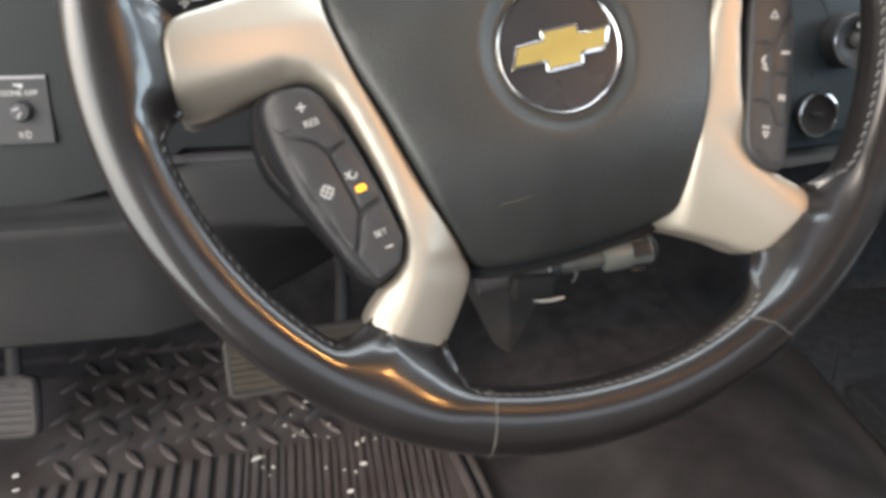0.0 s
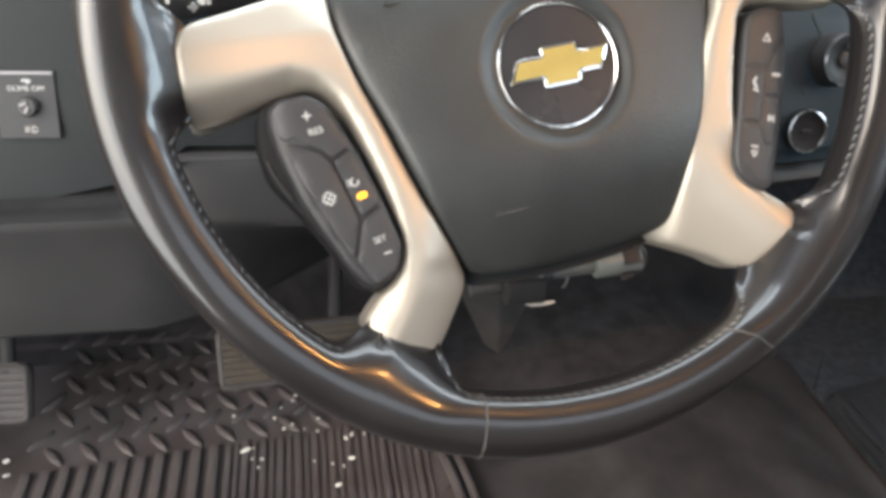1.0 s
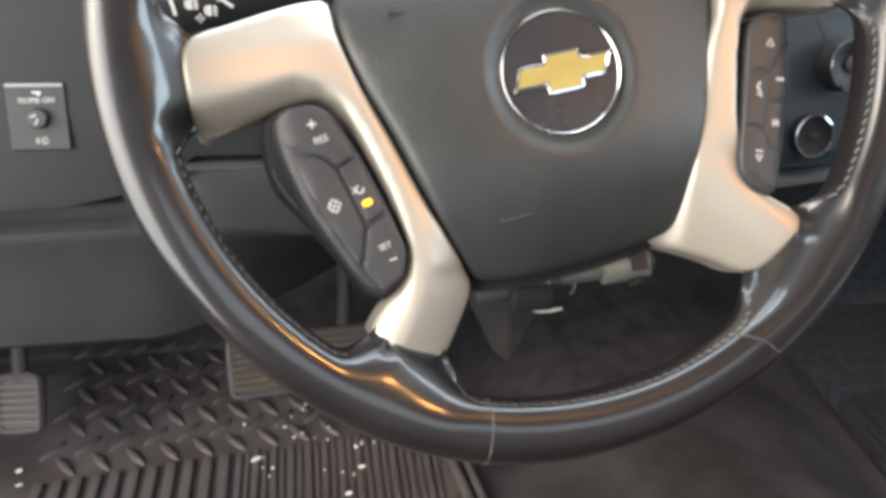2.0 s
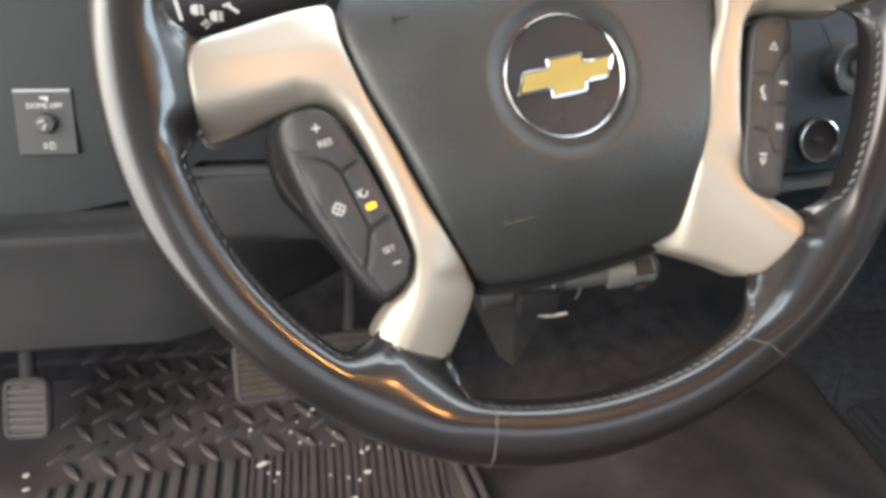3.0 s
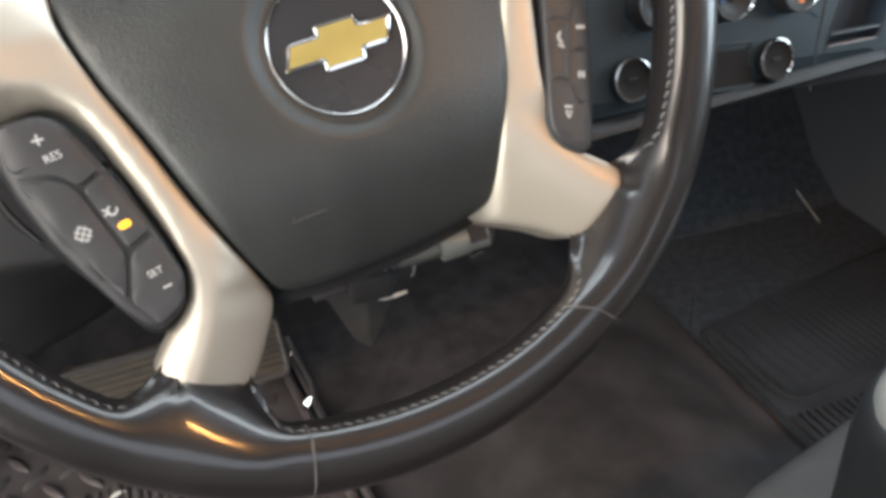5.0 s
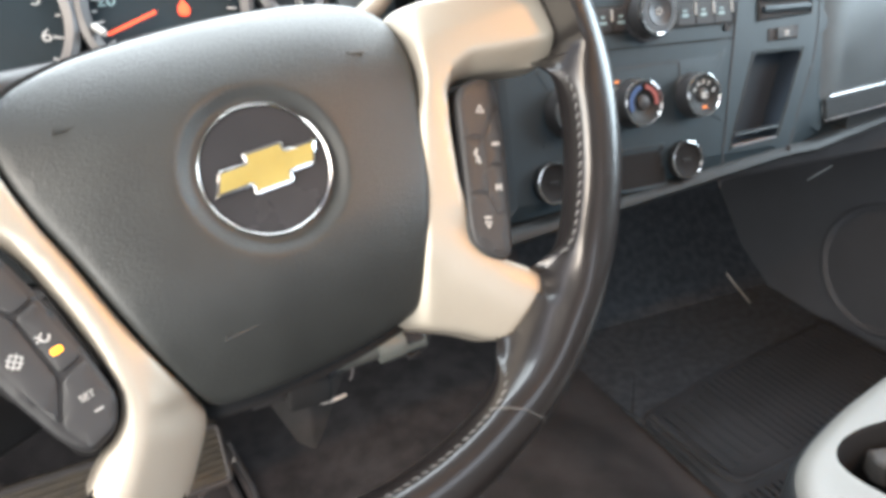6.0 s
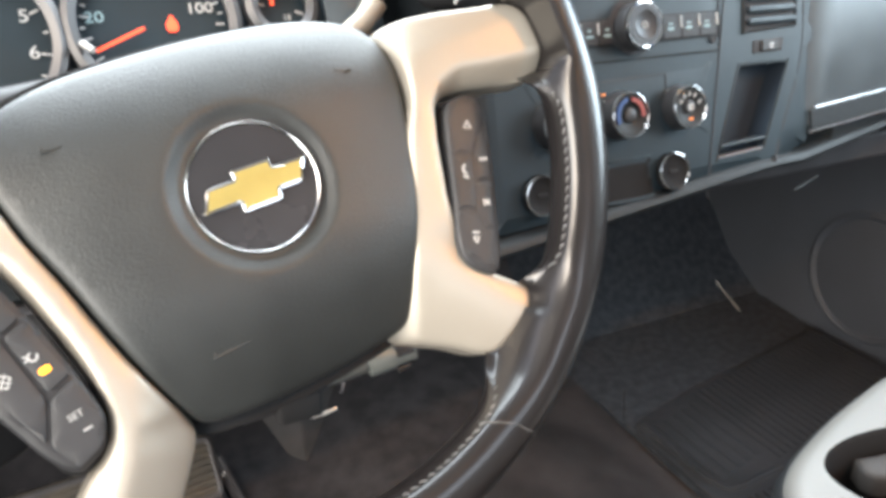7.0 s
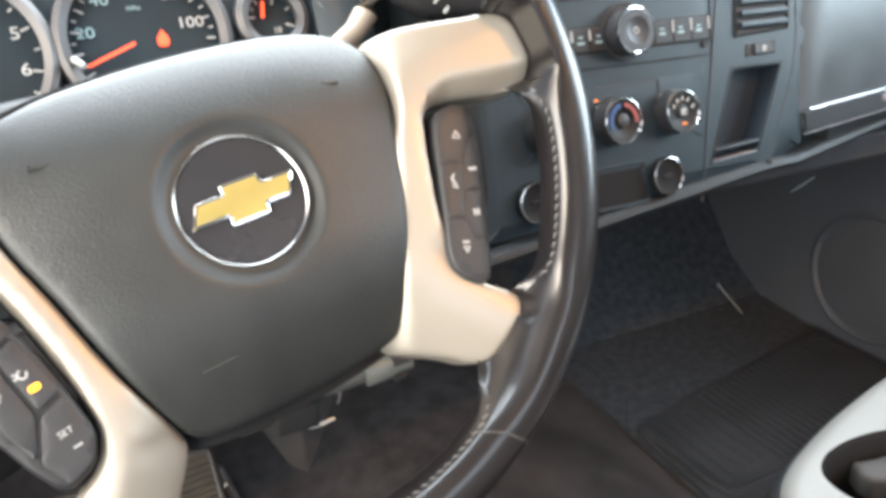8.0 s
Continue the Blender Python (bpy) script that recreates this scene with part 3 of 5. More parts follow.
    # right switch pod: audio and phone
    pod = spline([(0.1075, 0.0040), (0.1160, 0.0085), (0.1270, 0.0070), (0.1310, 0.0000), (0.1275, -0.0190), (0.1200, -0.0400), (0.1095, -0.0640), (0.1010, -0.0800), (0.0930, -0.0790),
                  (0.0860, -0.0710), (0.0850, -0.0600), (0.0925, -0.0380), (0.0995, -0.0170)], 0.003)
    pr = part("switch_pod", plate(pod, lambda x, y: -0.0038 - 0.004 * max(0.0, (x - 0.112 - (y + 0.03) * 0.3) / 0.012) ** 2, 0.020, 0.002, 0.004), M_BUTTON, w, "black audio switch pod", m=pose(0, 0, 0.0035))
    keys = {
        "volume_up_button": [(0.1085, 0.0035), (0.1160, 0.0065), (0.1270, 0.0045), (0.1280, -0.0080), (0.1160, -0.0150), (0.1112, -0.0208), (0.1008, -0.0178)],
        "source_button": [(0.1268, -0.0100), (0.1250, -0.0200), (0.1170, -0.0378), (0.1076, -0.0345), (0.1130, -0.0205), (0.1180, -0.0150)],
        "phone_button": [(0.1002, -0.0186), (0.1104, -0.0218), (0.1060, -0.0345), (0.1010, -0.0478), (0.0918, -0.0440)],
        "next_button": [(0.1070, -0.0356), (0.1166, -0.0388), (0.1070, -0.0598), (0.1020, -0.0585), (0.1014, -0.0490)],
        "volume_down_button": [(0.0914, -0.0450), (0.1004, -0.0490), (0.1012, -0.0595), (0.1062, -0.0612), (0.0980, -0.0775), (0.0920, -0.0755), (0.0866, -0.0660)],
    }
    for name, pts in keys.items():
        o = inset(rounded([Vector(q) for q in pts], 0.0016, 4), 0.0001)
        made[name] = part(name, plate(o, lambda x, y: -0.0030 - 0.004 * max(0.0, (x - 0.112 - (y + 0.03) * 0.3) / 0.012) ** 2, 0.002, 0.0006, 0.0030), M_BUTTON, pr)

    def triangle(s, up):
        r = [(0, s * up), (-s * 0.9, -s * 0.7 * up), (s * 0.9, -s * 0.7 * up)]
        out = []
        for (ax, ay), (bx, by) in zip(r, r[1:] + r[:1]):
            out.append(((ax + bx) / 2, (ay + by) / 2, math.hypot(bx - ax, by - ay), 0.0005, math.degrees(math.atan2(by - ay, bx - ax))))
        return out

    part("triangle_mark", bars(triangle(0.0022, 1)), M_PRINT, made["volume_up_button"], m=pose(0.1150, -0.0068, -0.0026, 0, 0, -18))
    part("source_mark", bars([(-0.0015, 0, 0.0012, 0.0016, 0), (0, 0, 0.0012, 0.0016, 0), (0.0015, 0, 0.0012, 0.0016, 0)]), M_PRINT, made["source_button"], m=pose(0.1160, -0.0258, -0.0026, 0, 0, -14))
    part("phone_mark", bars([(0.0002, 0.0018, 0.0020, 0.0008, 60), (-0.0006, 0, 0.0026, 0.0008, 100), (0.0004, -0.0018, 0.0018, 0.0008, 130), (-0.0006, -0.0034, 0.0009, 0.0009, 0), (0.0010, -0.0040, 0.0009, 0.0014, 30)]), M_PRINT, made["phone_button"], m=pose(0.1030, -0.0272, -0.0026, 0, 0, -14))
    part("next_mark", bars([(0.0012, 0, 0.0006, 0.0034, 0), (-0.0004, 0.0008, 0.0024, 0.0005, -35), (-0.0004, -0.0008, 0.0024, 0.0005, 35), (-0.0014, 0, 0.0005, 0.0030, 0)]), M_PRINT, made["next_button"], m=pose(0.1078, -0.0466, -0.0026, 0, 0, -16))
    part("triangle_mark", bars(triangle(0.0018, -1) + [(0, 0.0034, 0.0036, 0.0011, 0)]), M_PRINT, made["volume_down_button"], m=pose(0.0940, -0.0615, -0.0026, 0, 0, -18))
    return w


build_wheel()


# ---- cabin shell ----
def shell():
    # floor with a low hump along the middle and a toe-board rising ahead
    bm = bmesh.new()
    xs = [-0.62 + 2.04 * k / 60 for k in range(61)]
    prof = [(-1.6, 0.0), (-0.5, 0.0), (0.0, 0.0), (0.30, 0.0), (0.42, 0.0), (0.62, 0.015), (0.70, 0.07), (0.80, 0.19), (0.90, 0.34), (0.96, 0.46)]

    def hump(x):
        return 0.045 * math.exp(-(((x - 0.36) / 0.17) ** 4))

    def rows(ps, lo=0, hi=61):
        return [[(x, y, z - 0.012 + hump(x) * (1 if y < 0.6 else max(0.3, 1 - (y - 0.6) * 2))) for x in xs[lo:hi]] for y, z in ps]

    solid("floor", sweep(False, rows(prof[:5])), M_CARPET, "brown-black carpeted cab floor", kind="structure", angle=60)
    solid("toe_board", sweep(False, rows(prof[4:], 0, 32)), M_TOE, "black felt toe-board rising ahead of the pedals", kind="structure", angle=60)
    solid("floor", sweep(False, rows(prof[4:], 31, 37)), M_CARPET, "brown-black carpet running up over the tunnel", kind="structure", angle=60)
    solid("floor", sweep(False, rows(prof[4:6], 36, 61)), M_TOE_GREY, "black looped carpet ahead of the passenger mat", kind="structure", angle=60)
    solid("toe_board", sweep(False, rows(prof[5:], 36, 61)), M_TOE_GREY, "grey-black carpeted toe-board of the passenger footwell", kind="structure", angle=60)
    solid("wall_firewall", box(-0.64, 1.44, 0.94, 0.98, 0.40, 1.0, 0.004), M_VOID, "matt black bulkhead under the dash", kind="structure")
    solid("ceiling", box(-0.66, 1.46, -1.62, -0.01, 1.30, 1.34, 0.006), M_LINING, "grey cloth roof lining", kind="structure")
    bm = box(-0.66, 1.46, -1.66, -1.62, -0.02, 0.82, 0.004)
    box(-0.66, -0.24, -1.66, -1.62, 0.82, 1.33, 0.004, bm)
    box(1.04, 1.46, -1.66, -1.62, 0.82, 1.33, 0.004, bm)
    solid("wall_rear", bm, M_LINING, "plain grey rear cab wall round its window", kind="structure")
    # the driver's door stands open; the passenger's is shut, with its window
    bm = box(-0.70, -0.66, -1.62, -0.80, -0.02, 1.33, 0.004)
    box(-0.70, -0.66, 0.28, 0.98, -0.02, 0.90, 0.004, bm)
    box(-0.70, -0.66, 0.28, 0.36, 0.90, 1.33, 0.004, bm)
    box(-0.70, -0.66, -0.80, 0.28, -0.02, 0.06, 0.004, bm)
    solid("wall_driver_side", bm, M_DOOR, "dark cab side round the open door", kind="structure")
    bm = box(1.46, 1.50, -1.62, 0.98, -0.02, 0.76, 0.004)
    box(1.46, 1.50, -1.62, -0.80, 0.76, 1.33, 0.004, bm)
    box(1.46, 1.50, 0.28, 0.36, 0.76, 1.33, 0.004, bm)
    solid("wall_passenger_side", bm, M_DOOR, "dark cab side by the passenger mat", kind="structure")
    solid("door_passenger", box(1.10, 1.13, -0.30, 0.90, -0.02, 0.425, 0.006), M_KICK, "dark lower lining of the shut passenger door", kind="structure")


shell()


# ---- dashboard ----
def stack_y(z):
    return 0.151 + 0.27 * (z - 0.555)


FACE = pose(0.338, 0.151, 0.555, 90 - 15.1)  # the stack's face: x right, y up its slope, z to the seats


def face(x, z, proud=0.0):
    """A pose on the stack's face."""
    return FACE @ pose(x - 0.338, (z - 0.555) / math.cos(radians(15.1)), proud)


def flat_face(points, radius=0.003):
    """A rounded outline on the stack's face, given by x and height."""
    return rounded([(x - 0.338, (z - 0.555) / 0.9655) for x, z in points], radius)


def ledge_line(x):
    """Where the rounded lower lip of the dash runs: its depth and height."""
    k = (x + 0.30) / 0.80
    y = 0.100 + 0.030 * min(max(k, 0), 1.0) + 0.25 * max(0.0, x - 0.52)
    z = 0.458 + 0.038 * min(max((x - 0.05) / 0.43, 0), 1)
    return y, z


def build_dash():
    d = thing("dashboard", "dark slate moulded plastic truck dashboard", "dashboard")
    # upper body: face, brow and top, drawn along the width
    stations = []
    for k in range(137):
        x = -0.62 + 2.04 * k / 136
        y, z = ledge_line(x)
        back = max(0.0, x - 0.54) * 0.25
        deep = 0.05 if 0.212 < x < 0.575 else -0.004
        if x < -0.04:
            z = 0.4545 + 0.185 * max(0.0, min(x, -0.21) + 0.315) + 0.019 * min(max((x + 0.215) / 0.03, 0), 1)
            y = 0.112
        f = lambda zz: stack_y(zz) + back + deep
        st = [(x, y + 0.30, z + 0.004), (x, y + 0.03, z + 0.004), (x, f(z + 0.03), z + 0.008), (x, f(0.530), 0.530)]
        if -0.21 < x < 0.165:
            st += [(x, f(0.534) + 0.004, 0.534), (x, 0.24, 0.538), (x, 0.30, 0.58), (x, 0.30, 0.700), (x, 0.255, 0.712), (x, 0.34, 0.735), (x, 0.62, 0.78)]
        else:
            st += [(x, f(0.62), 0.62), (x, f(0.70), 0.70), (x, f(0.73) + 0.006, 0.73), (x, f(0.745) + 0.02, 0.748), (x, 0.26 + back, 0.762), (x, 0.36 + back, 0.77), (x, 0.62, 0.78)]
        stations.append([Vector(p) for p in st])
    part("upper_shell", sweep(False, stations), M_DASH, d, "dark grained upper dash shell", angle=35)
    # lower lip right of the column
    st = []
    for k in range(61):
        x = -0.04 + 1.46 * k / 60
        y, z = ledge_line(x)
        sec = [(0.07, 0.0095), (0.010, 0.0085), (0.0032, 0.0074), (-0.0006, 0.0050), (-0.002, 0.002), (0.000, -0.002), (0.006, -0.005), (0.04, -0.006)]
        st.append([Vector((x, y + a, z + b)) for a, b in sec])
    part("lower_lip", sweep(True, st), M_DASH, d, "rounded lower lip of the dash", angle=35)
    part("lip_joint", box(0.4842, 0.4854, 0.1284, 0.15, 0.4950, 0.5050, 0.0002), M_VOID, d, "dark joint across the lip")
    # knee panel: joint, soft ridge and face; it dips and draws back towards the column
    st = []
    for k in range(67):
        x = -0.62 + 0.58 * k / 66
        t = min(max((x + 0.215) / 0.115, 0.0), 1.6)
        zj = 0.4560 + 0.185 * max(0.0, min(x, -0.21) + 0.315) + 0.019 * min(max((x + 0.215) / 0.03, 0), 1)
        zr = 0.4665 + 0.012 * max(0.0, min(x, -0.17) + 0.30) - 0.0145 * max(0.0, t - 0.38) ** 1.6
        yr = 0.1015 + 0.012 * max(0.0, t - 0.3) ** 2
        zj = max(zj, zr + 0.004)
        low = 0.3955 + 0.010 * t
        deep = 0.055 * min(t, 1.3) ** 1.4
        sec = [(yr + 0.05, zj + 0.004), (yr + 0.0245, zj), (yr + 0.021, zj - 0.002)]
        for q in (0.75, 0.5, 0.25):
            sec.append((yr + 0.003 + 0.018 * q, zr + 0.003 + (zj - zr - 0.005) * q))
        sec += [(yr + 0.0012, zr + 0.0016), (yr, zr - 0.0012), (yr - 0.0002, zr - 0.0045), (yr - 0.0006 + 0.35 * deep, zr - 0.014), (yr - 0.004 + 0.7 * deep, (zr + low) / 2), (yr - 0.010 + deep, low + 0.006), (yr - 0.0105 + deep, low + 0.001), (yr - 0.006 + deep, low - 0.003), (yr + 0.04 + deep, low - 0.004)]
        st.append([Vector((x, a, b)) for a, b in sec])
    part("knee_panel", sweep(False, st), M_DASHLIGHT, d, "grey knee panel with a soft ridge, dipping to the column", angle=50)
    # underside void above the pedals
    part("under_panel", box(-0.62, 1.42, 0.24, 0.92, 0.43, 0.46, 0.003), M_VOID, d, "black underside of the dash")
    # left end panel: a shallow step and a shadow line beside the column
    part("side_trim_line", box(-0.205, -0.10, stack_y(0.496) - 0.0065, stack_y(0.496) + 0.004, 0.4945, 0.4965, 0.0004), M_VOID, d, "dark joint beside the column")

    # dimmer and dome switch panel
    sp = pose(-0.2725, stack_y(0.528) - 0.0034, 0.528, 90 - 15.1)
    panel = part("switch_panel", box(-0.0165, 0.0165, -0.0200, 0.0195, -0.003, 0.0020, 0.0006), M_POD, d, "black dome and dimmer switch panel", m=sp)
    part("bright_edge", box(-0.0160, 0.0160, 0.0172, 0.0192, 0.0018, 0.0030, 0.0004), M_SATIN, panel, "pale top edge")
    words("dome_word", "DOME OFF", 0.0042, M_PRINT, panel, pose(0.0005, 0.0092, 0.0022))
    part("small_mark", bars([(0, 0, 0.0048, 0.0013, 0), (0.001, -0.0013, 0.002, 0.0010, 0)]), M_PRINT, panel, m=pose(0.0008, 0.0140, 0.0022))
    dial = part("dimmer_knob", lathe([(0.0062, 0.0), (0.0060, 0.0035), (0.0050, 0.0055), (0.0, 0.0058)], 28), M_BUTTON, panel, m=pose(0.0005, -0.001, 0.002))
    part("knob_pointer", bars([(0.0004, -0.0016, 0.0042, 0.0014, 60), (-0.0012, 0.0018, 0.0040, 0.0014, 20)], 0.0061, 0.0006), M_SATIN, dial)
    part("lamp_symbol", bars([(-0.0024, 0, 0.0022, 0.0005, 0), (-0.0024, 0.0012, 0.0022, 0.0005, 0), (-0.0024, -0.0012, 0.0022, 0.0005, 0), (0.0004, 0, 0.0006, 0.0036, 0), (0.0022, 0.0014, 0.0026, 0.0006, -35), (0.0022, -0.0014, 0.0026, 0.0006, 35)]), M_PRINT, panel, m=pose(0.001, -0.0145, 0.0022))

    # stack bezel: one tapering panel with joints in it
    pk = [(0.451, 0.581), (0.506, 0.581), (0.472, 0.512), (0.421, 0.509)]
    part("stack_bezel", plate(flat_face([(0.200, 0.482), (0.484, 0.4975), (0.528, 0.510), (0.5325, 0.530), (0.5405, 0.600), (0.5505, 0.690), (0.200, 0.690)], 0.004), lambda x, y: 0.004, 0.02, 0.003, 0.012, flat_face(pk, 0.004)), M_STACK, d, "smooth dark centre stack bezel", m=FACE, angle=12)
    part("bezel_joint", bars([(0.0865, 0.02, 0.0009, 0.20, -10.5)], 0.0044, 0.0004), M_VOID, d, "dark joint beside the pocket", m=FACE)
    seam = spline([(0.487, 0.4985), (0.500, 0.531), (0.5190, 0.571), (0.5270, 0.604), (0.5290, 0.640), (0.5295, 0.688)], 0.006, closed=False)
    part("bezel_joint", rod([FACE @ Vector((q.x - 0.338, (q.y - 0.555) / 0.9655, 0.0038)) for q in seam], 0.0007, 8), M_VOID, d, "dark joint along the bezel flank")
    # tall pocket
    mouth = flat_face(pk, 0.004)
    rows = [[Vector((q.x, q.y, z)) for q in inset(mouth, e)] for z, e in ((0.0036, 0.0001), (-0.004, 0.0003), (-0.015, 0.0010))]
    bm = sweep(True, rows, cap=False)
    bm.verts.ensure_lookup_table()
    bm.faces.new([bm.verts[k] for k in range(2 * len(mouth), 3 * len(mouth))])
    pocket = part("pocket", bm, M_POCKET, d, "dark phone pocket", m=FACE, angle=25)
    part("pocket_frame", rod([((x - 0.338), (z - 0.555) / 0.9655, 0.0037) for x, z in ((0.419, 0.507), (0.4495, 0.5825), (0.508, 0.5825), (0.474, 0.512))], 0.0010, 8), M_DASH, pocket, "raised pocket edge")
    for name, z0, th, mt, lab in (("pocket_ledge", 0.5180, 0.0012, M_DASH_SHEEN, "slate pocket ledge"), ("pocket_lip", 0.5096, 0.0009, M_SATIN, "satin pocket lip")):
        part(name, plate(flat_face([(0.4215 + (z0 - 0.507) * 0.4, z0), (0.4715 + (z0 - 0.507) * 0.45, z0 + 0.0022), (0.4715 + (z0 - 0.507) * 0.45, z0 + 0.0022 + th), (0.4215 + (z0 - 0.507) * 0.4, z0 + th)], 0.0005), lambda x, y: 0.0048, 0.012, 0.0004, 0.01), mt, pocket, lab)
    # mini switch under the vent
    ms = part("mini_switch", plate(flat_face([(0.466, 0.5895), (0.500, 0.5898), (0.502, 0.6005), (0.467, 0.5995)], 0.0012), lambda x, y: 0.0050, 0.001, 0.0005, 0.006), M_VOID, d, "small rocker switch", m=FACE)
    part("rocker", box(0.1365, 0.1560, 0.0368, 0.0458, 0.0045, 0.0072, 0.0008), M_BUTTON, ms)
    part("rocker_mark", bars([(0.147, 0.0424, 0.005, 0.0014, 0), (0.1465, 0.0398, 0.004, 0.0014, 0)], 0.0074, 0.0003), M_PRINT, ms)
    # centre vent with slats
    vent = part("air_vent", plate(flat_face([(0.457, 0.6075), (0.515, 0.6105), (0.522, 0.686), (0.463, 0.686)], 0.003), lambda x, y: 0.0046, 0.001, 0.0005, 0.02), M_VOID, d, "black slatted air vent", m=FACE)
    part("vent_frame", rod([((x - 0.338), (z - 0.555) / 0.9655, 0.0045) for x, z in ((0.4615, 0.685), (0.4555, 0.6065), (0.5165, 0.6095), (0.5235, 0.685))], 0.0016, 8), M_DASH, vent, "raised vent edge")
    for k in range(8):
        x0, y0 = 0.1215 + 0.0005 * k, 0.0590 + 0.0094 * k
        part("slat", box(x0, x0 + 0.0545, y0, y0 + 0.0058, 0.0050, 0.0086, 0.0014), M_STACK, vent)
    # glovebox
    glove_m = pose(0.546, stack_y(0.56) + 0.004, 0.56, 90 - 15.1, 0, 9)
    # lighter than the dash shell to carry the windscreen sheen
    gb = part("glovebox_door", plate(rounded([(-0.022, -0.043), (0.40, -0.043), (0.40, 0.150), (0.000, 0.150)], 0.010), lambda x, y: 0.006 + 0.008 * math.sin(max(0, min(1, (y + 0.04) / 0.19)) * math.pi), 0.012, 0.004, 0.015), M_DASH_SHEEN, d, "dark glovebox door", m=glove_m)
    part("chrome_strip", box(-0.015, 0.40, -0.0229, -0.0218, 0.0090, 0.0110, 0.0005), M_CHROME, gb, "thin bright trim strip")
    part("strip_panel", box(-0.019, 0.40, -0.0420, -0.0245, 0.0060, 0.0092, 0.0008), M_DASH, gb, "dark satin strip panel")
    part("strip_edge", box(-0.022, 0.40, -0.0433, -0.0426, 0.0075, 0.0096, 0.0004), M_SATIN, gb, "fine pale lower edge")
    part("latch_button", lathe([(0.0, 0.0115), (0.003, 0.0115), (0.004, 0.0100), (0.004, 0.008)], 20), M_SATIN, gb, m=pose(0.118, -0.031, 0))
    part("glovebox_hinge", rod([(0.555, 0.160, 0.4525), (0.570, 0.161, 0.4565), (0.590, 0.163, 0.4610)], [0.0006, 0.0011, 0.0008], 8), M_DASH_SHEEN, d, "small hinge under the glovebox")
    # silver trim round the cluster
    part("cluster_trim", rod([(0.090, 0.184, 0.615), (0.112, 0.185, 0.625), (0.128, 0.187, 0.635), (0.1375, 0.189, 0.646), (0.1425, 0.192, 0.657), (0.1440, 0.198, 0.678), (0.1440, 0.208, 0.705)], [0.006, 0.0068, 0.0076, 0.0086, 0.0095, 0.0098, 0.0098], 14), M_SILVER, d, "champagne silver trim round the cluster")
    part("column_side_panel", sweep(True, [[Vector((x, y, z)) for y, z in ((0.214, 0.572), (0.222, 0.640), (0.236, 0.705), (0.252, 0.705), (0.252, 0.572))] for x in (0.1400, 0.155, 0.180, 0.206)]), M_DASH, d, "grey panel beside the cluster", angle=30)
    return d


build_dash()


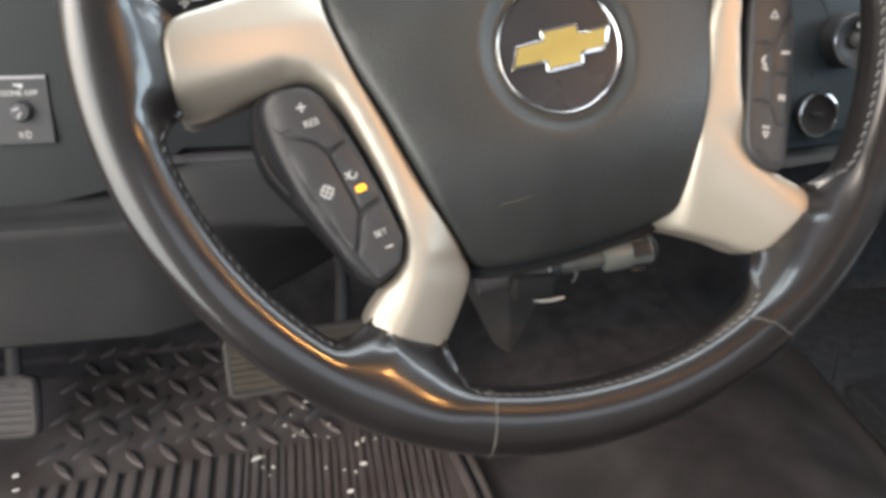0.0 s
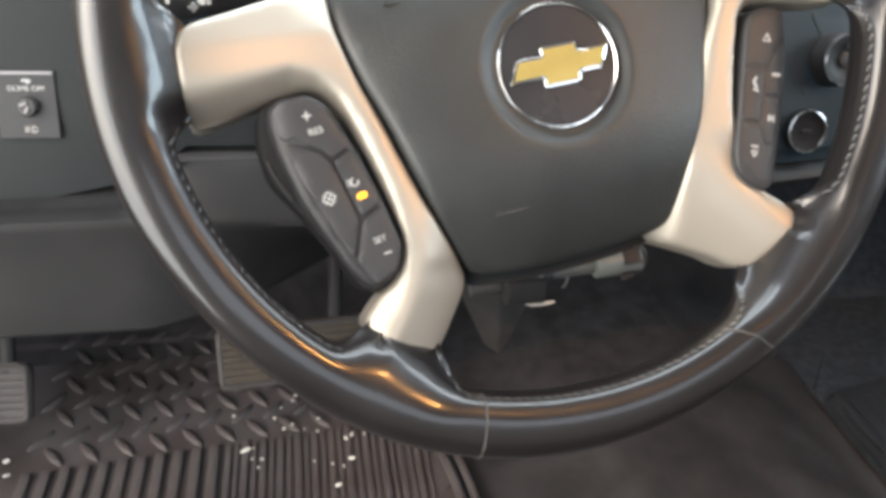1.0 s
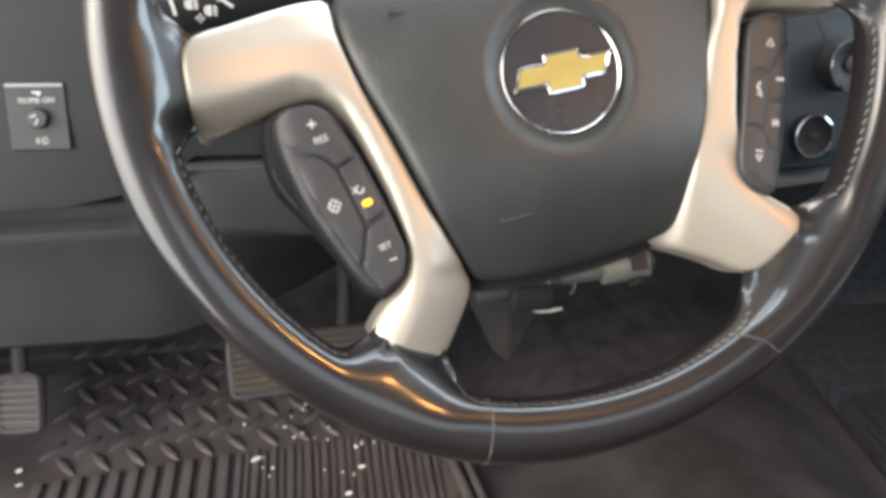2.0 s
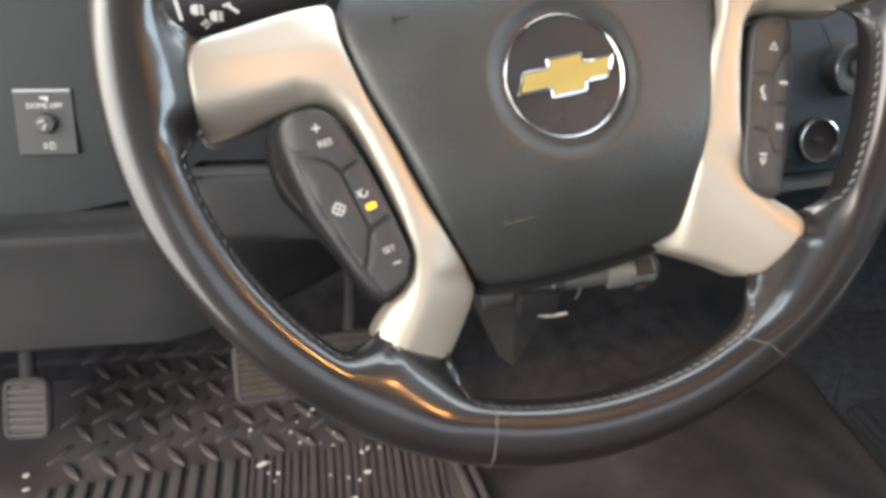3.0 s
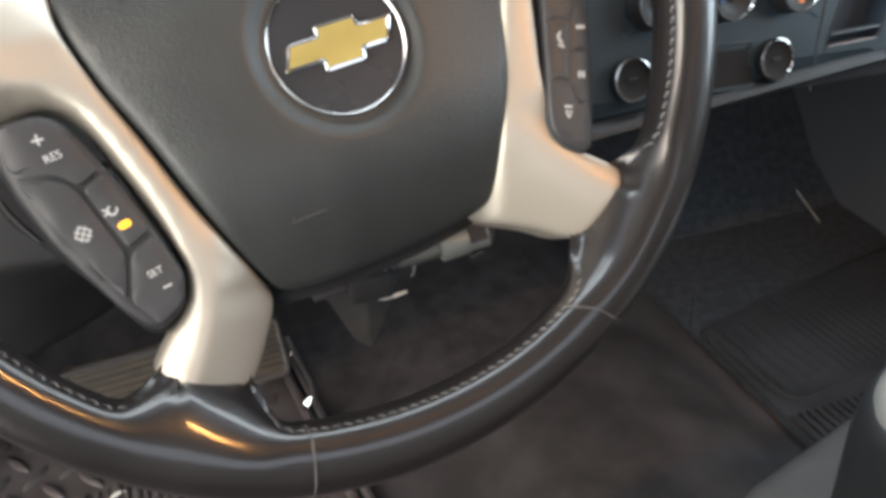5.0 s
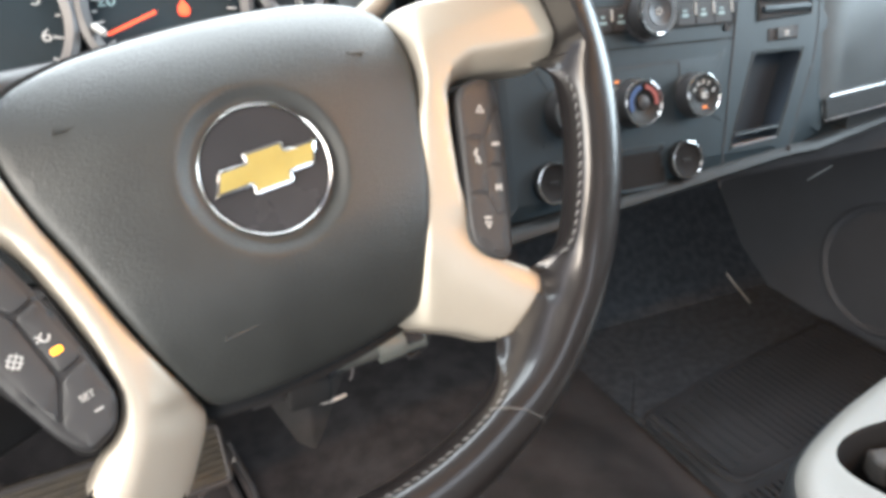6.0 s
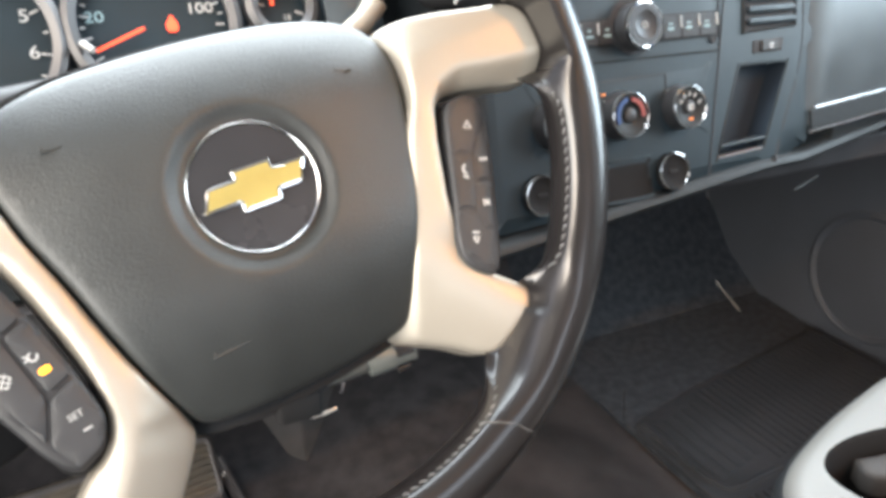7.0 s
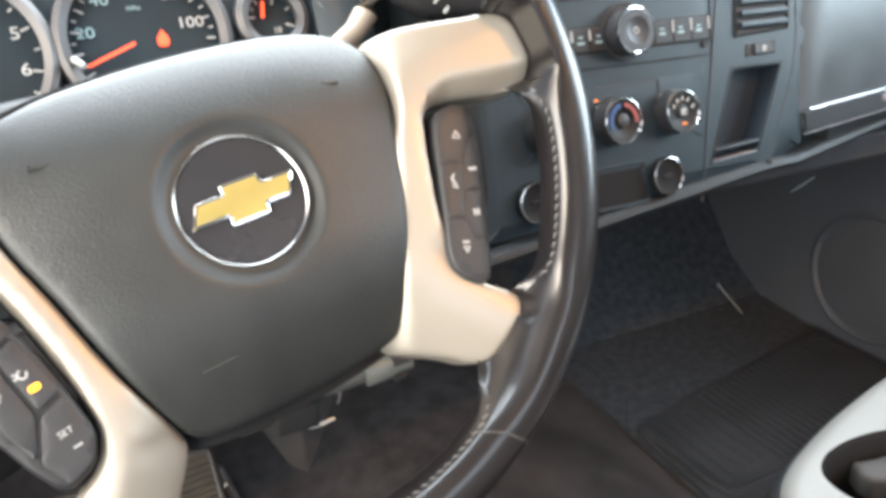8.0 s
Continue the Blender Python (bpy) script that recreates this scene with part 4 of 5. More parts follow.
# ---- radio ----
def build_radio():
    r = thing("radio", "dark stereo unit with one large knob and preset keys", "radio", face(0.353, 0.616, 0.0034))
    part("faceplate", plate(rounded([(-0.125, -0.016), (0.076, -0.016), (0.078, 0.058), (-0.125, 0.058)], 0.003), lambda x, y: 0.001, 0.002, 0.0008, 0.012), M_STACK, r, angle=12)
    part("key_band", plate(rounded([(-0.122, -0.0105), (0.0745, -0.0105), (0.0755, 0.0105), (-0.122, 0.0105)], 0.0015), lambda x, y: 0.0014, 0.001, 0.0004, 0.02), M_DIALFACE, r, "dark band behind the keys")
    part("display", plate(rounded([(-0.07, 0.030), (0.07, 0.030), (0.07, 0.056), (-0.07, 0.056)], 0.002), lambda x, y: 0.0016, 0.001, 0.0005, 0.02), M_EMBLEM, r, "dark glass display")
    part("knob_well", lathe([(0.0, 0.0012), (0.0218, 0.0012), (0.0224, 0.0022), (0.0212, 0.0026), (0.0206, 0.0014)], 56), M_VOID, r, m=pose(-0.0135, 0.0035, 0.0005))
    knob = part("volume_knob", lathe([(0.0180, 0.001), (0.0172, 0.014), (0.0162, 0.0156), (0.0110, 0.0160), (0.0075, 0.0150), (0.0, 0.0146)], 56), M_DIALSIDE, r, "large round volume knob", m=pose(-0.0135, 0.0025, 0.001))
    part("knob_ring", lathe([(0.0174, 0.0125), (0.0178, 0.0138), (0.0175, 0.0156), (0.0166, 0.0163), (0.0158, 0.0157)], 64), M_CHROME, knob, "chrome ring")
    part("face_rim", lathe([(0.0100, 0.0161), (0.0106, 0.0166), (0.0112, 0.0160)], 40), M_BUTTON, knob, "fine raised ring")
    part("power_mark", arc_band(0.0020, 0.0027, 120, 420, 0.0152, 18), M_PRINT, knob)
    part("power_bar", bars([(0, 0.0018, 0.0007, 0.0030, 0)], 0.0152), M_PRINT, knob)
    x = 0.0172
    for k in range(3):
        b = part("preset_key", box(x, x + 0.0174, -0.0085, 0.0085, 0.0005, 0.0018, 0.0004), M_POD, r)
        part("key_mark", bars([(x + 0.0070, 0.0024, 0.0044, 0.0014, 0), (x + 0.0070, -0.0012, 0.0060, 0.0024, 0)], 0.0021, 0.0003), M_TEAL, b)
        part("key_divider", box(x + 0.0176, x + 0.0185, -0.001, 0.0085, 0.0008, 0.0030, 0.0003), M_PRINT, r)
        x += 0.0189
    x = -0.0455
    for k in range(4):
        b = part("preset_key", box(x, x + 0.0152, -0.0085, 0.0085, 0.0005, 0.0018, 0.0004), M_POD, r)
        part("key_mark", bars([(x + 0.0075, 0.0022, 0.0034, 0.0016, 0), (x + 0.0075, -0.0022, 0.0064, 0.0020, 0)], 0.0021, 0.0003), M_TEAL, b)
        part("key_divider", box(x - 0.0012, x - 0.0002, -0.001, 0.0075, 0.0008, 0.0030, 0.0003), M_PRINT, r)
        x -= 0.0166
    part("aux_socket", lathe([(0.0, 0.0015), (0.0018, 0.0015), (0.0022, 0.0022), (0.0028, 0.0022), (0.0030, 0.0010)], 18), M_VOID, r, m=pose(0.068, -0.0128, 0.0005))
    part("lower_joint", bars([(-0.025, -0.0215, 0.202, 0.0013, 0), (0.0765, 0.020, 0.0010, 0.080, -1.5)], 0.0008, 0.0004), M_DEEP, r, "dark joint round the stereo")
    return r


build_radio()


# ---- climate controls ----
def dial(name, parent, m, radius, marks):
    k = part(name, lathe([(radius * 0.97, 0.0132), (radius * 0.66, 0.0128), (radius * 0.56, 0.0116), (0.0, 0.0113)], 48), M_DIALFACE, parent, "round black control dial", m=m)
    part("dial_side", lathe([(radius * 1.13, 0.0), (radius * 1.10, 0.0020), (radius * 1.05, 0.0118), (radius * 1.03, 0.0124)], 48), M_DIALSIDE, k, "dark satin dial side")
    part("dial_ring", lathe([(radius * 1.03, 0.0124), (radius * 1.04, 0.0130), (radius * 1.025, 0.0139), (radius * 1.0, 0.0141), (radius * 0.97, 0.0131)], 56), M_CHROME, k, "chrome dial ring")
    part("centre_grip", lathe([(radius * 0.34, 0.0110), (radius * 0.32, 0.0128), (radius * 0.24, 0.0136), (0.0, 0.0132)], 32), M_BUTTON, k, "soft grey centre grip")
    for n, bm, mt in marks:
        part(n, bm, mt, k)
    return k


def build_climate():
    c = thing("climate_control", "dark heater control panel with chrome-ringed dials", "climate control", face(0.3675, 0.555, 0.0034))
    part("faceplate", plate(rounded([(-0.130, -0.024), (0.046, -0.024), (0.052, 0.033), (-0.130, 0.033)], 0.003), lambda x, y: 0.001, 0.002, 0.0008, 0.012), M_STACK, c, angle=12)
    x0 = -0.0455
    dial("temperature_dial", c, pose(x0, 0, 0.001), 0.0168, [
        ("blue_arc", arc_band(0.0104, 0.0136, 100, 205, 0.0134), M_BLUE),
        ("red_arc", arc_band(0.0104, 0.0136, -10, 82, 0.0134), M_REDP)])
    vents = []
    for k, a in enumerate((150, 120, 90, 60, 20)):
        q = radians(a)
        vents += [(0.0105 * math.cos(q), 0.0105 * math.sin(q), 0.0030, 0.0010, a), (0.0105 * math.cos(q) - 0.001, 0.0105 * math.sin(q) - 0.0014, 0.0010, 0.0018, a + 30)]
    dial("mode_dial", c, pose(0.0140, 0, 0.001), 0.0162, [
        ("vent_marks", bars(vents, 0.0134), M_PRINT),
        ("centre_mark", bars([(0, 0.0010, 0.0050, 0.0014, 0), (0, -0.0018, 0.0044, 0.0014, 0), (-0.0020, -0.0004, 0.0012, 0.0048, 0)], 0.0139), M_PRINT),
        ("orange_mark", bars([(0, -0.0095, 0.0036, 0.0012, 0)], 0.0134), M_ORANGE)])
    dial("fan_dial", c, pose(-0.1070, 0, 0.001), 0.0170, [("fan_mark", bars([(0, 0.010, 0.002, 0.003, 0)], 0.0134), M_PRINT)])
    for marks in ([(-0.0580, 0.0125, 0.0050, 0.0014, 0), (-0.0580, 0.0105, 0.0035, 0.0030, 0)], [(0.0030, 0.0125, 0.0050, 0.0014, 20), (0.0035, 0.0140, 0.0030, 0.0022, 20)], [(-0.0580, -0.012, 0.0030, 0.0011, 0)]):
        part("button_mark", bars(marks, 0.0014, 0.0003), M_PRINT, c)
    part("button_light", bars([(-0.0600, 0.0175, 0.0036, 0.0012, 0)], 0.0014, 0.0003), M_ORANGE, c)
    part("key_joint", bars([(-0.030, 0.0275, 0.064, 0.0010, 1), (0.002, 0.0150, 0.0010, 0.024, 0), (0.003, 0.005, 0.012, 0.0006, 0), (0.003, -0.002, 0.012, 0.0006, 0)], 0.0013, 0.0003), M_VOID, c)
    return c


build_climate()


def build_outlets():
    slot = thing("storage_slot", "wide black coin slot with a thin lip", "storage slot", face(0.321, 0.506, 0.0034))
    mouth = rounded([(-0.032, -0.0150), (0.028, -0.0150), (0.029, 0.0150), (-0.031, 0.0150)], 0.003)
    # no hole here: a flat dark patch gives the slot's inner shade
    part("slot_shade", plate(mouth, lambda x, y: 0.0010, 0.001, 0.0006, 0.01), M_DEEP, slot, "flat black patch for the shade inside the slot")
    part("slot_lip", rod([(-0.033, -0.0160, 0.0012), (0.0, -0.0163, 0.0016), (0.030, -0.0160, 0.0012)], 0.0011, 8), M_STACK, slot, "rounded lower lip")
    part("slot_brow", rod([(-0.032, 0.0158, 0.0010), (0.029, 0.0158, 0.0010)], 0.0008, 8), M_STACK, slot, "thin upper edge")
    first = None
    for x in (0.368, 0.242):
        if first is None:
            first = thing("power_outlet", "round black outlet cap with a bright rim", "power outlet", face(x, 0.507, 0.0040), group="outlets in the stack")
            part("cap", lathe([(0.0150, 0.0), (0.0148, 0.0060), (0.0135, 0.0066), (0.0120, 0.0052), (0.0060, 0.0048), (0.0, 0.0050)], 40), M_DEEP, first)
            part("cap_rim", lathe([(0.0149, 0.0058), (0.0152, 0.0064), (0.0149, 0.0071), (0.0144, 0.0072), (0.0141, 0.0066)], 48), M_CHROME, first, "bright worn rim")
            part("cap_tab", box(-0.0045, 0.0045, -0.0012, 0.0012, 0.0044, 0.0060, 0.0006), M_DIALFACE, first)
        else:
            copy_thing(first, face(x, 0.507, 0.0040))


build_outlets()


# ---- instrument cluster ----
def build_cluster():
    # face plane leaning back
    m = pose(-0.013, 0.214, 0.640, 90 - 24.2)
    c = thing("instrument_cluster", "black instrument cluster with red needles and chrome rings", "instrument cluster", m)
    part("gauge_panel", plate(rounded([(-0.185, -0.08), (0.150, -0.08), (0.150, 0.070), (-0.185, 0.070)], 0.01), lambda x, y: 0.0, 0.01, 0.002, 0.03), M_GAUGE, c, "black gauge face")

    # the surround borrows the lightened plastic in place of light from the windscreen
    part("cluster_surround", plate(rounded([(0.1215, -0.06), (0.160, -0.06), (0.160, 0.070), (0.1180, 0.070), (0.1205, 0.020)], 0.006), lambda x, y: 0.010 + 0.10 * (x - 0.12), 0.012, 0.003, 0.012), M_DASH_SHEEN, c, "surround beside the small gauge, windscreen light put into its grey")

    def ring(x, y, r, thick=0.0075):
        part("gauge_ring", lathe([(r, 0.0005), (r - 0.001, 0.008), (r + thick * 0.5, 0.0105), (r + thick, 0.008), (r + thick + 0.001, 0.0005)], 72), M_RING, c, "dark satin gauge ring", m=pose(x, y, 0))

    gauges = [(-0.0975, -0.008, 0.0480), (0.0095, -0.003, 0.0460), (0.0915, 0.003, 0.0170), (-0.171, 0.004, 0.0170)]
    for x, y, r in gauges:
        ring(x, y, r)

    def ticks(x, y, r, a0, a1, n, name="tick_marks"):
        rects = []
        for k in range(n + 1):
            a = a0 + (a1 - a0) * k / n
            q = radians(a)
            l = 0.0055 if k % 2 == 0 else 0.003
            rects.append((x + (r - l / 2) * math.cos(q), y + (r - l / 2) * math.sin(q), l, 0.0011, a))
        part(name, bars(rects, 0.0008, 0.0003), M_PRINT, c)

    ticks(-0.0975, -0.008, 0.0462, 194.6, -46.2, 14)
    ticks(0.0095, -0.003, 0.0435, 208.6, -23.0, 24)
    ticks(0.0915, 0.003, 0.0160, 170, -20, 4)
    wide = Matrix.Diagonal((1.2, 1, 1, 1))
    for k in range(1, 7):
        q = radians(194.6 - 34.4 * k)
        words("gauge_number", str(k), 0.0106, M_PRINT, c, pose(-0.0975 + 0.0372 * math.cos(q), -0.008 + 0.0372 * math.sin(q), 0.0009) @ wide)
    for k, r, mt in ((1, 0.0350, M_TEAL), (2, 0.0345, M_TEAL), (3, 0.0345, M_PRINT), (4, 0.0335, M_PRINT), (5, 0.0305, M_PRINT)):
        q = radians(208.6 - 38.6 * k)
        words("gauge_number", str(20 * k), 0.0096, mt, c, pose(0.0095 + r * math.cos(q), -0.003 + r * math.sin(q), 0.0009) @ wide)
    words("gauge_word", "MPH", 0.0042, M_TEAL, c, pose(0.006, 0.0165, 0.0009))
    words("gauge_number", "14", 0.0058, M_TEAL, c, pose(0.0785, 0.0105, 0.0009))
    words("gauge_number", "18", 0.0058, M_PRINT, c, pose(0.0950, -0.0045, 0.0009))
    # needles
    part("needle", bars([(0.0150, 0.0, 0.032, 0.0017, 0)], 0.004, 0.0006), M_RED, c, "orange-red needle", m=pose(-0.0265, -0.0180, 0.001, 0, 0, 22))
    part("needle", bars([(0.0, 0.0, 0.011, 0.0018, 0)], 0.003, 0.0006), M_RED, c, "orange-red needle", m=pose(0.0865, 0.0092, 0.001, 0, 0, 80))
    part("belt_warning_light", plate(spline([(0.0, 0.0055), (0.0016, 0.0030), (0.0034, 0.0000), (0.0026, -0.0045), (-0.0026, -0.0045), (-0.0034, 0.0000), (-0.0016, 0.0030)], 0.001), lambda x, y: 0.0006, 0.0005, 0.0002, 0.004), M_RED, c, "red warning light", m=pose(0.0200, -0.0036, 0.0006))
    # chrome stem; its bright reflection is put in as pale colour
    part("trip_stem", rod([(-0.0375, -0.010, 0.0), (-0.0335, -0.016, 0.012), (-0.030, -0.0215, 0.019)], [0.0018, 0.0022, 0.0018], 10), M_PRINT, c, "chrome trip stem coloured pale for its reflection")
    return c


build_cluster()


# ---- steering column ----
def build_column():
    col = thing("steering_column", "black plastic steering column shroud with levers", "steering column", HUB)
    st = []
    for z, hx, y0, y1 in ((-0.065, 0.050, -0.050, 0.050), (-0.075, 0.062, -0.062, 0.060), (-0.14, 0.066, -0.072, 0.062), (-0.22, 0.060, -0.082, 0.060), (-0.33, 0.045, -0.075, 0.050), (-0.42, 0.030, -0.050, 0.030)):
        st.append([Vector((q.x, q.y, z)) for q in rounded([(-hx, y0), (hx, y0), (hx, y1), (-hx, y1)], 0.028, 5)])
    part("shroud", sweep(True, st), M_VOID, col, "black column shroud", angle=35)
    # tilt lever below, reaching out to the right
    a, b = HUB.inverted() @ Vector((0.015, 0.135, 0.392)), HUB.inverted() @ Vector((0.139, 0.129, 0.410))
    axis = (b - a).normalized()
    mm = Matrix.Translation(a) @ axis.to_track_quat("Z", "Y").to_matrix().to_4x4()
    lever = part("tilt_lever", lathe([(0.0, 0.030), (0.0062, 0.030), (0.0066, 0.046), (0.0070, 0.085), (0.0070, 0.090)], 24), M_SHAFT, col, "dark grey plastic tilt lever", m=mm)
    part("lever_collar", lathe([(0.0, -0.01), (0.0115, -0.01), (0.0120, 0.012), (0.0105, 0.014), (0.0102, 0.022), (0.0118, 0.024), (0.0112, 0.040), (0.0085, 0.044), (0.0085, 0.050), (0.0075, 0.052), (0.0, 0.052)], 24), M_VOID, lever, "black lever collar")
    part("lever_ring", lathe([(0.0098, 0.0405), (0.0108, 0.0415), (0.0104, 0.0432), (0.0090, 0.0436)], 24), M_SATIN, lever)
    part("lever_tip", lathe([(0.0070, 0.084), (0.0108, 0.0845), (0.0112, 0.087), (0.0110, 0.104), (0.0098, 0.106), (0.0096, 0.120), (0.0, 0.121)], 24), M_LEVER, lever, "pale grey-green lever tip")
    part("tip_window", box(-0.0060, 0.0060, 0.0085, 0.0108, 0.1050, 0.1185, 0.0010), M_EMBLEM, lever, "glossy dark window in the tip", m=pose(0, 0, 0, 0, 0, -15))
    st = []
    for k in range(13):
        q = radians(-100 + 200 * k / 12)
        st.append((0.0135 * math.sin(q) * 1.0, 0.0, 0.108 + 0.0165 * math.cos(q)))
    part("lever_guard", rod(st, 0.0022, 8), M_POD, lever, "rounded tip guard", m=pose(0, 0, 0, 0, 0, 10))
    # gear lever, above and behind the wheel
    inv = HUB.inverted()
    gear = part("gear_lever", rod([inv @ Vector(p) for p in ((0.156, 0.185, 0.662), (0.161, 0.178, 0.663), (0.168, 0.170, 0.663), (0.206, 0.160, 0.661), (0.216, 0.158, 0.660))], [0.010, 0.014, 0.020, 0.020, 0.012], 18), M_BUTTON, col, "dark gear lever")
    part("lever_marks", bars([(0.168, 0.668, 0.0062, 0.0014, 48), (0.1745, 0.661, 0.0052, 0.0018, 48)], 0, 0.0005), M_PRINT, gear, m=inv @ Matrix.Translation((0, 0.1415, -0.0105)) @ pose(0, 0, 0, 90))
    # turn-signal lever
    stalk = part("turn_signal_lever", rod([inv @ Vector(p) for p in ((-0.05, 0.145, 0.615), (-0.10, 0.130, 0.612), (-0.13, 0.122, 0.609), (-0.19, 0.110, 0.604), (-0.222, 0.104, 0.600), (-0.228, 0.103, 0.600))], [0.010, 0.010, 0.017, 0.019, 0.017, 0.009], 18), M_POD, col, "black turn-signal lever with pale symbols")
    def lamp(x, z, s, beams):
        out = [(x, z, 0.5 * s, s, 0), (x - 0.32 * s, z, 0.3 * s, 0.7 * s, 0)]
        return out + [(x + 0.62 * s, z + (k - 1) * 0.36 * s, 0.42 * s, 0.16 * s, -20) for k in range(beams)]

    sm = inv @ Matrix.Translation((0, 0.088, 0)) @ pose(0, 0, 0, 90)
    part("main_beam_symbol", bars(lamp(-0.1735, 0.6062, 0.0050, 3), 0, 0.0005), M_PRINT, stalk, m=sm)
    part("dipped_beam_symbol", bars(lamp(-0.1640, 0.6030, 0.0050, 3), 0, 0.0005), M_PRINT, stalk, m=sm)
    part("side_light_symbol", bars([(-0.1687, 0.5990, 0.0030, 0.0030, 45), (-0.1687, 0.5990, 0.0048, 0.0010, 0), (-0.1687, 0.5990, 0.0010, 0.0048, 0)], 0, 0.0005), M_PRINT, stalk, m=sm)
    part("ring_mark", bars([(-0.1821, 0.6060, 0.0016, 0.0110, 12)], 0, 0.0005), M_PRINT, stalk, m=sm)
    part("wiper_symbol", bars([(-0.1545, 0.6070, 0.0070, 0.0014, -35), (-0.1575, 0.6090, 0.0040, 0.0012, 20)], 0, 0.0005), M_PRINT, stalk, m=sm)
    # small bracket and wire loops where the lever leaves the column
    part("lever_bracket", box(0.018, 0.050, -0.012, 0.010, -0.006, 0.014, 0.003), M_DEEP, lever, "black lever bracket", m=mm.inverted() @ (HUB.inverted() @ pose(0.010, 0.128, 0.386)))
    for x, s in ((0.060, 0.0055), (0.078, 0.0065)):
        loop = [(x + 0.0012 * math.sin(q), 0.130 + s * 0.4 * math.cos(q), 0.392 + s * math.sin(q)) for q in [2 * math.pi * k / 14 for k in range(12)]]
        part("wire_loop", rod([inv @ Vector(p) for p in loop], 0.0007, 6), M_SATIN, col, "thin wire loop")
    # metal clip under the column
    part("metal_clip", rod([inv @ Vector(p) for p in ((0.0525, 0.148, 0.3632), (0.0560, 0.147, 0.3608), (0.0610, 0.146, 0.3598), (0.0700, 0.146, 0.3600), (0.0790, 0.147, 0.3606))], [0.0010, 0.0016, 0.0014, 0.0015, 0.0010], 8), M_METAL, col, "small bright metal clip")
    return col


build_column()


# ---- pedals ----
def pedal(name, label, m, w, h, ribs, pad_mat, arm):
    p = thing(name, label, "pedal", m)
    o = rounded([(-w / 2, -h / 2), (w / 2, -h / 2), (w / 2, h / 2), (-w / 2, h / 2)], 0.012)
    part("pad", plate(o, lambda x, y: 0.001, 0.010, 0.0015, 0.006), pad_mat, p, "worn rubber pad", angle=15)
    loop = inset(o, 0.0045)
    part("pad_border", rod([(q.x, q.y, 0.0014) for q in loop + loop[:1]], 0.0034, 8), M_PEDAL_GREY, p, "dusty raised border")
    for k in range(ribs):
        y = -h / 2 + 0.014 + (h - 0.028) * k / (ribs - 1)
        part("rib", box(-w / 2 + 0.0065, w / 2 - 0.0065, y - 0.0030, y + 0.0030, 0.0, 0.0040, 0.0012), pad_mat, p)
    part("arm", rod(arm, 0.009, 10), M_VOID, p, "black steel pedal arm")
    return p


pedal("brake_pedal", "wide worn brake pedal with a ribbed rubber pad", pose(-0.092, 0.435, 0.108, 62, 0, 0) @ pose(0, 0, 0, 0, 0, 3), 0.240, 0.075, 7, M_PEDAL, [(0.02, 0.02, -0.006), (0.03, 0.09, -0.03), (0.03, 0.30, -0.05)])
pedal("parking_brake_pedal", "small grey ribbed parking brake pedal", pose(-0.433, 0.400, 0.101, 62, 0, -3), 0.050, 0.068, 6, M_PEDAL_GREY, [(0, 0.02, -0.006), (-0.01, 0.10, -0.03), (-0.01, 0.30, -0.05)])


def build_accelerator():
    a = thing("accelerator_pedal", "dark grey tapered accelerator pedal with a centre ridge", "pedal", pose(0.098, 0.366, 0.150, 64, 0, 4))
    bm = bmesh.new()
    top, low = 0.135, -0.010
    v = [bm.verts.new(p) for p in ((-0.058, top, -0.006), (0.020, top, 0.018), (0.115, top, -0.006), (0.012, low, 0.004), (-0.058, top, -0.016), (0.115, top, -0.016), (0.012, low, -0.006), (-0.006, low + 0.012, 0.004), (0.026, low + 0.014, 0.003))]
    for f in ((0, 1, 3, 7), (1, 2, 8, 3), (0, 7, 3, 6, 4), (2, 5, 6, 3, 8), (4, 6, 5), (0, 4, 5, 2, 1)):
        bm.faces.new([v[k] for k in f])
    bmesh.ops.bevel(bm, geom=list(bm.edges), offset=0.0015, segments=2, affect="EDGES")
    part("pad", bm, M_ACCEL, a, "dusty dark grey pedal plate", angle=25)
    part("arm", rod([(0.0, 0.10, -0.004), (0.0, 0.20, -0.03), (0.0, 0.34, -0.04)], 0.008, 10), M_VOID, a, "black pedal arm")


build_accelerator()


# ---- driver's mat ----
MAT_TURN = 5.0


